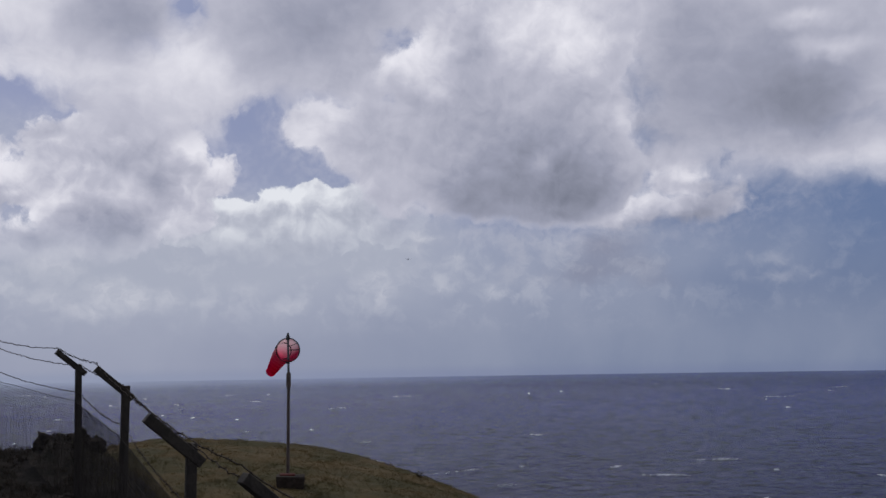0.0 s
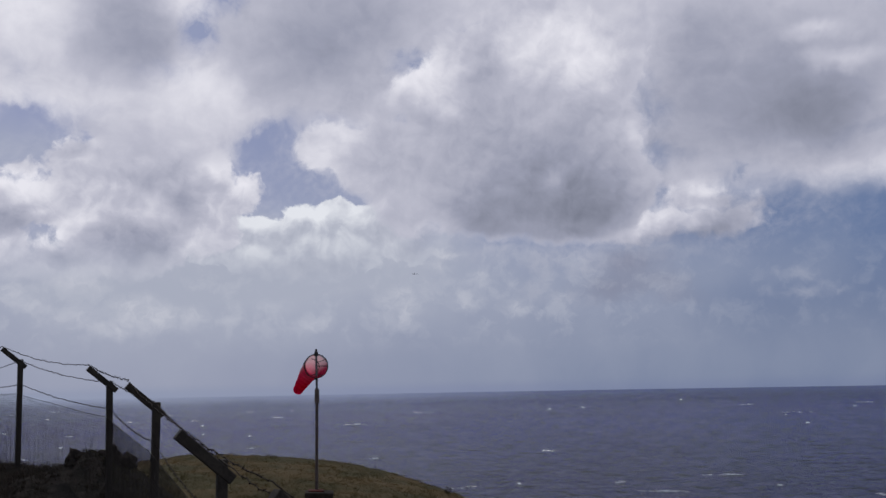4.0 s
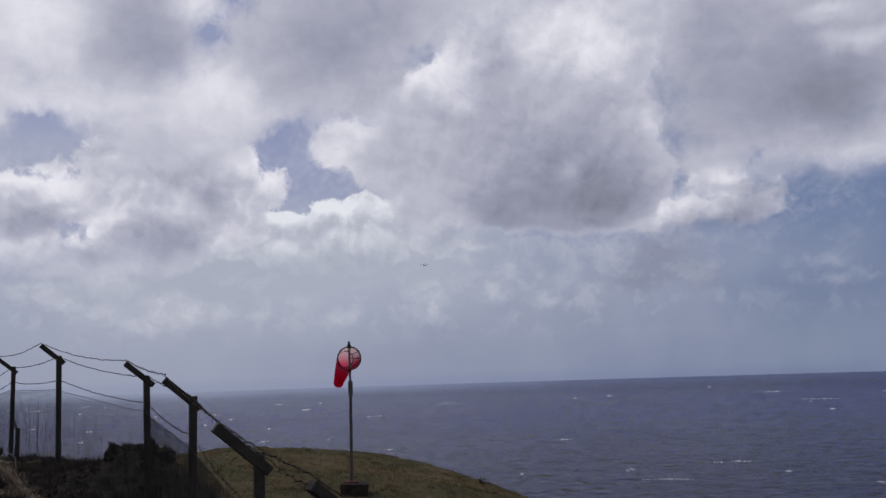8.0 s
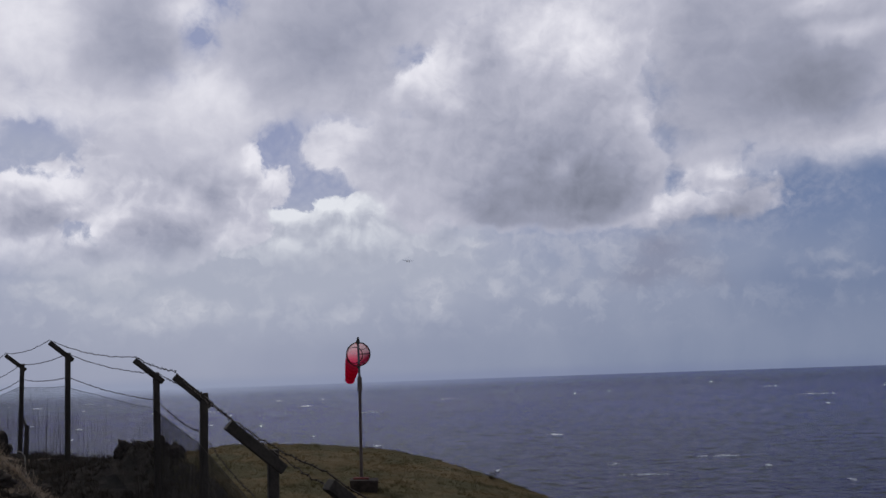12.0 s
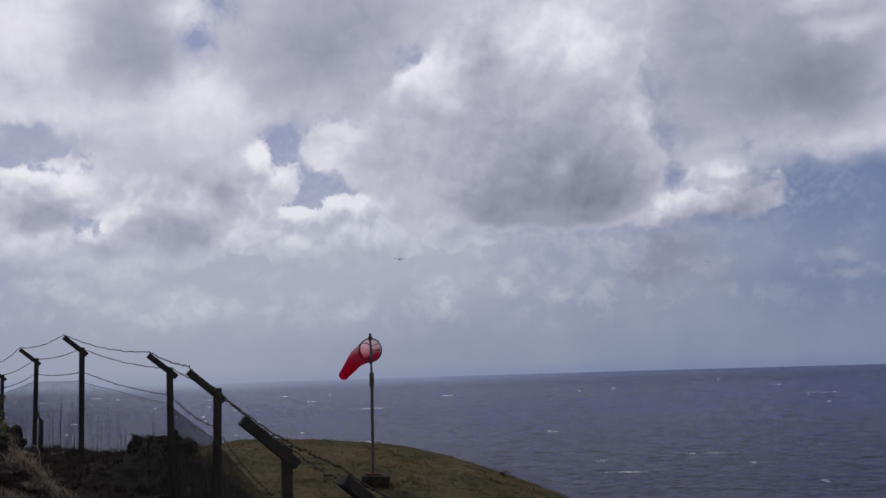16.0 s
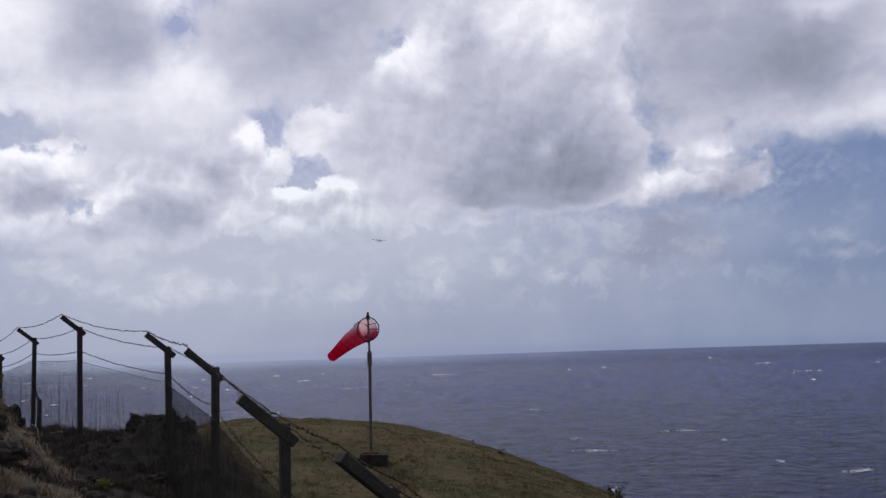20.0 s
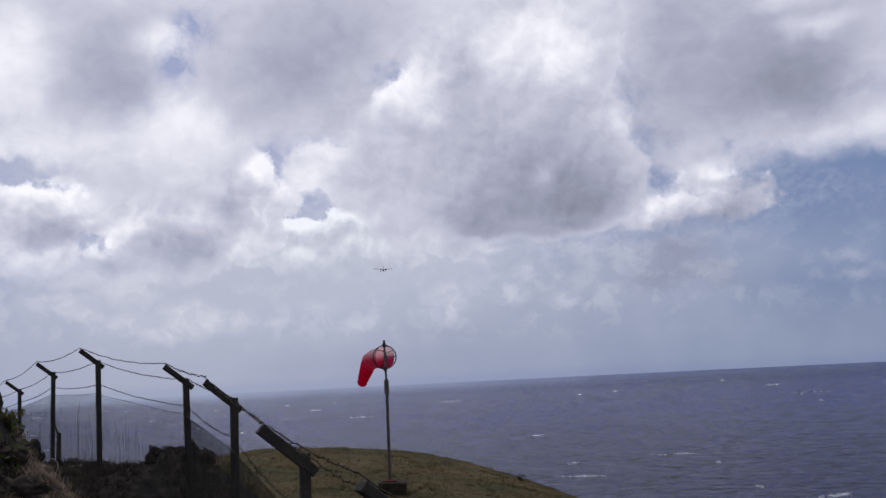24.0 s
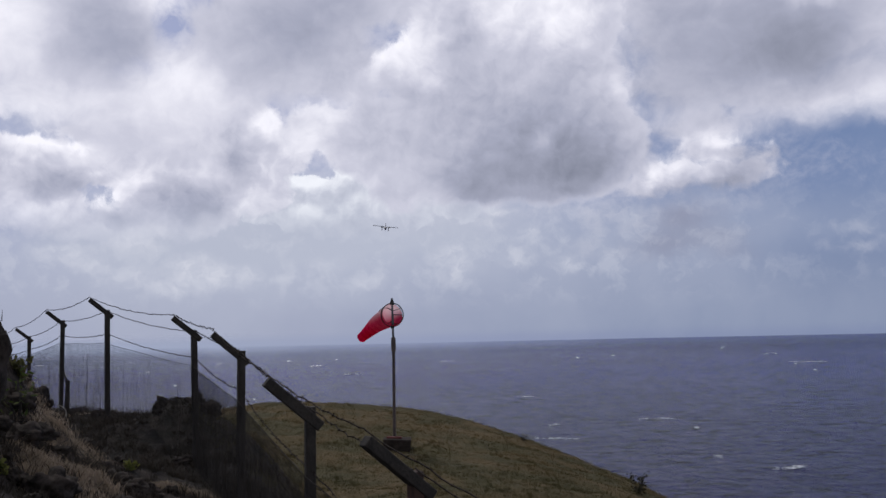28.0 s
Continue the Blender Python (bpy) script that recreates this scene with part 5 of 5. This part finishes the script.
def sock_poses(right, up, bend):
    dx, dz = right / 100 * 1.25, up / 100 * 0.89
    dy = math.sqrt(max(SOCK_LEN ** 2 - dx * dx - dz * dz, 0.4))
    centre, tip = Vector((0, 0, RING_Z)), Vector((dx, dy, dz))
    # level from the hoop to a knee, then hanging to the tip
    knee_at = 0.40
    level = Vector((dx * (1 + 0.7 * bend), dy, 0)).normalized() * tip.length
    knee = tip.lerp(level, bend) * knee_at
    line = []
    for k in range(SEGS + 1):
        t = k / SEGS
        line.append(knee * (t / knee_at) if t < knee_at else knee.lerp(tip, (t - knee_at) / (1 - knee_at)))
    pts = [centre + (line[k] if k in (0, SEGS) else line[k] * 0.6 + (line[k - 1] + line[k + 1]) * 0.2) for k in range(SEGS + 1)]
    out = []
    for a, b in zip(pts, pts[1:]):
        out.append(Matrix.Translation(a) @ (b - a).to_track_quat("Y", "Z").to_matrix().to_4x4())
    return pose(0, 0, RING_Z, 0, 0, -0.65 * math.degrees(math.atan2(dx, dy))), out


# seconds, bearing, elevation, bank of the aircraft (degrees)
FLIGHT = [(0, 3.63, 5.93, 4), (3, 2.78, 5.98, 4), (8, 1.34, 6.02, 3), (11, 0.37, 6.05, 3), (14, -0.52, 6.0, 4), (17, -1.31, 5.94, 5), (20, -2.06, 5.87, 6), (22.5, -2.45, 5.83, 4), (25, -2.72, 5.79, 2), (28, -3.05, 5.81, 7)]


def motions():
    rings, segs = [], [[] for _ in SEGMENTS]
    for t, right, up, bend in SOCK_KEYS:
        ring, poses = sock_poses(right, up, bend)
        rings.append((t, ring))
        for rows, m in zip(segs, poses):
            rows.append((t, m))
    walk(RING, rings)
    for ob, rows in zip(SEGMENTS, segs):
        walk(ob, rows)
    rows = []
    for t, az, el, bank in FLIGHT:
        d = 611 + 53 * (28 - t)
        a, e = radians(az), radians(el)
        rows.append((t, pose(d * math.sin(a) * math.cos(e), d * math.cos(a) * math.cos(e), EYE + d * math.sin(e), -3, -bank, 180 - az)))
    walk(AIRCRAFT, rows)
    # turn about the axes x, y and z over the whole shot; the sheets stand straight at 12 s
    for ob, (rx, ry, rz) in ((SHEET_FAR, (-0.5, 0.0, 1.3)), (SHEET_MID, (-0.2, 0.0, 3.8)), (SHEET_NEAR, (-1.6, -6.0, 4.2))):
        walk(ob, [(t, pose(0, 0, EYE, rx * k, ry * k, rz * k)) for t, k in ((0, -12 / 28), (12, 0.0), (28, 16 / 28))])
    walk(WATER, [(0, pose(0, 0, 0)), (28, pose(-45, 30, 0))])
    for k, ob in enumerate(CAPS):
        walk(ob, [(0, pose(0, 0, 0)), (28, pose(-60 - 14 * k, 40 - 22 * k, 0))])


motions()
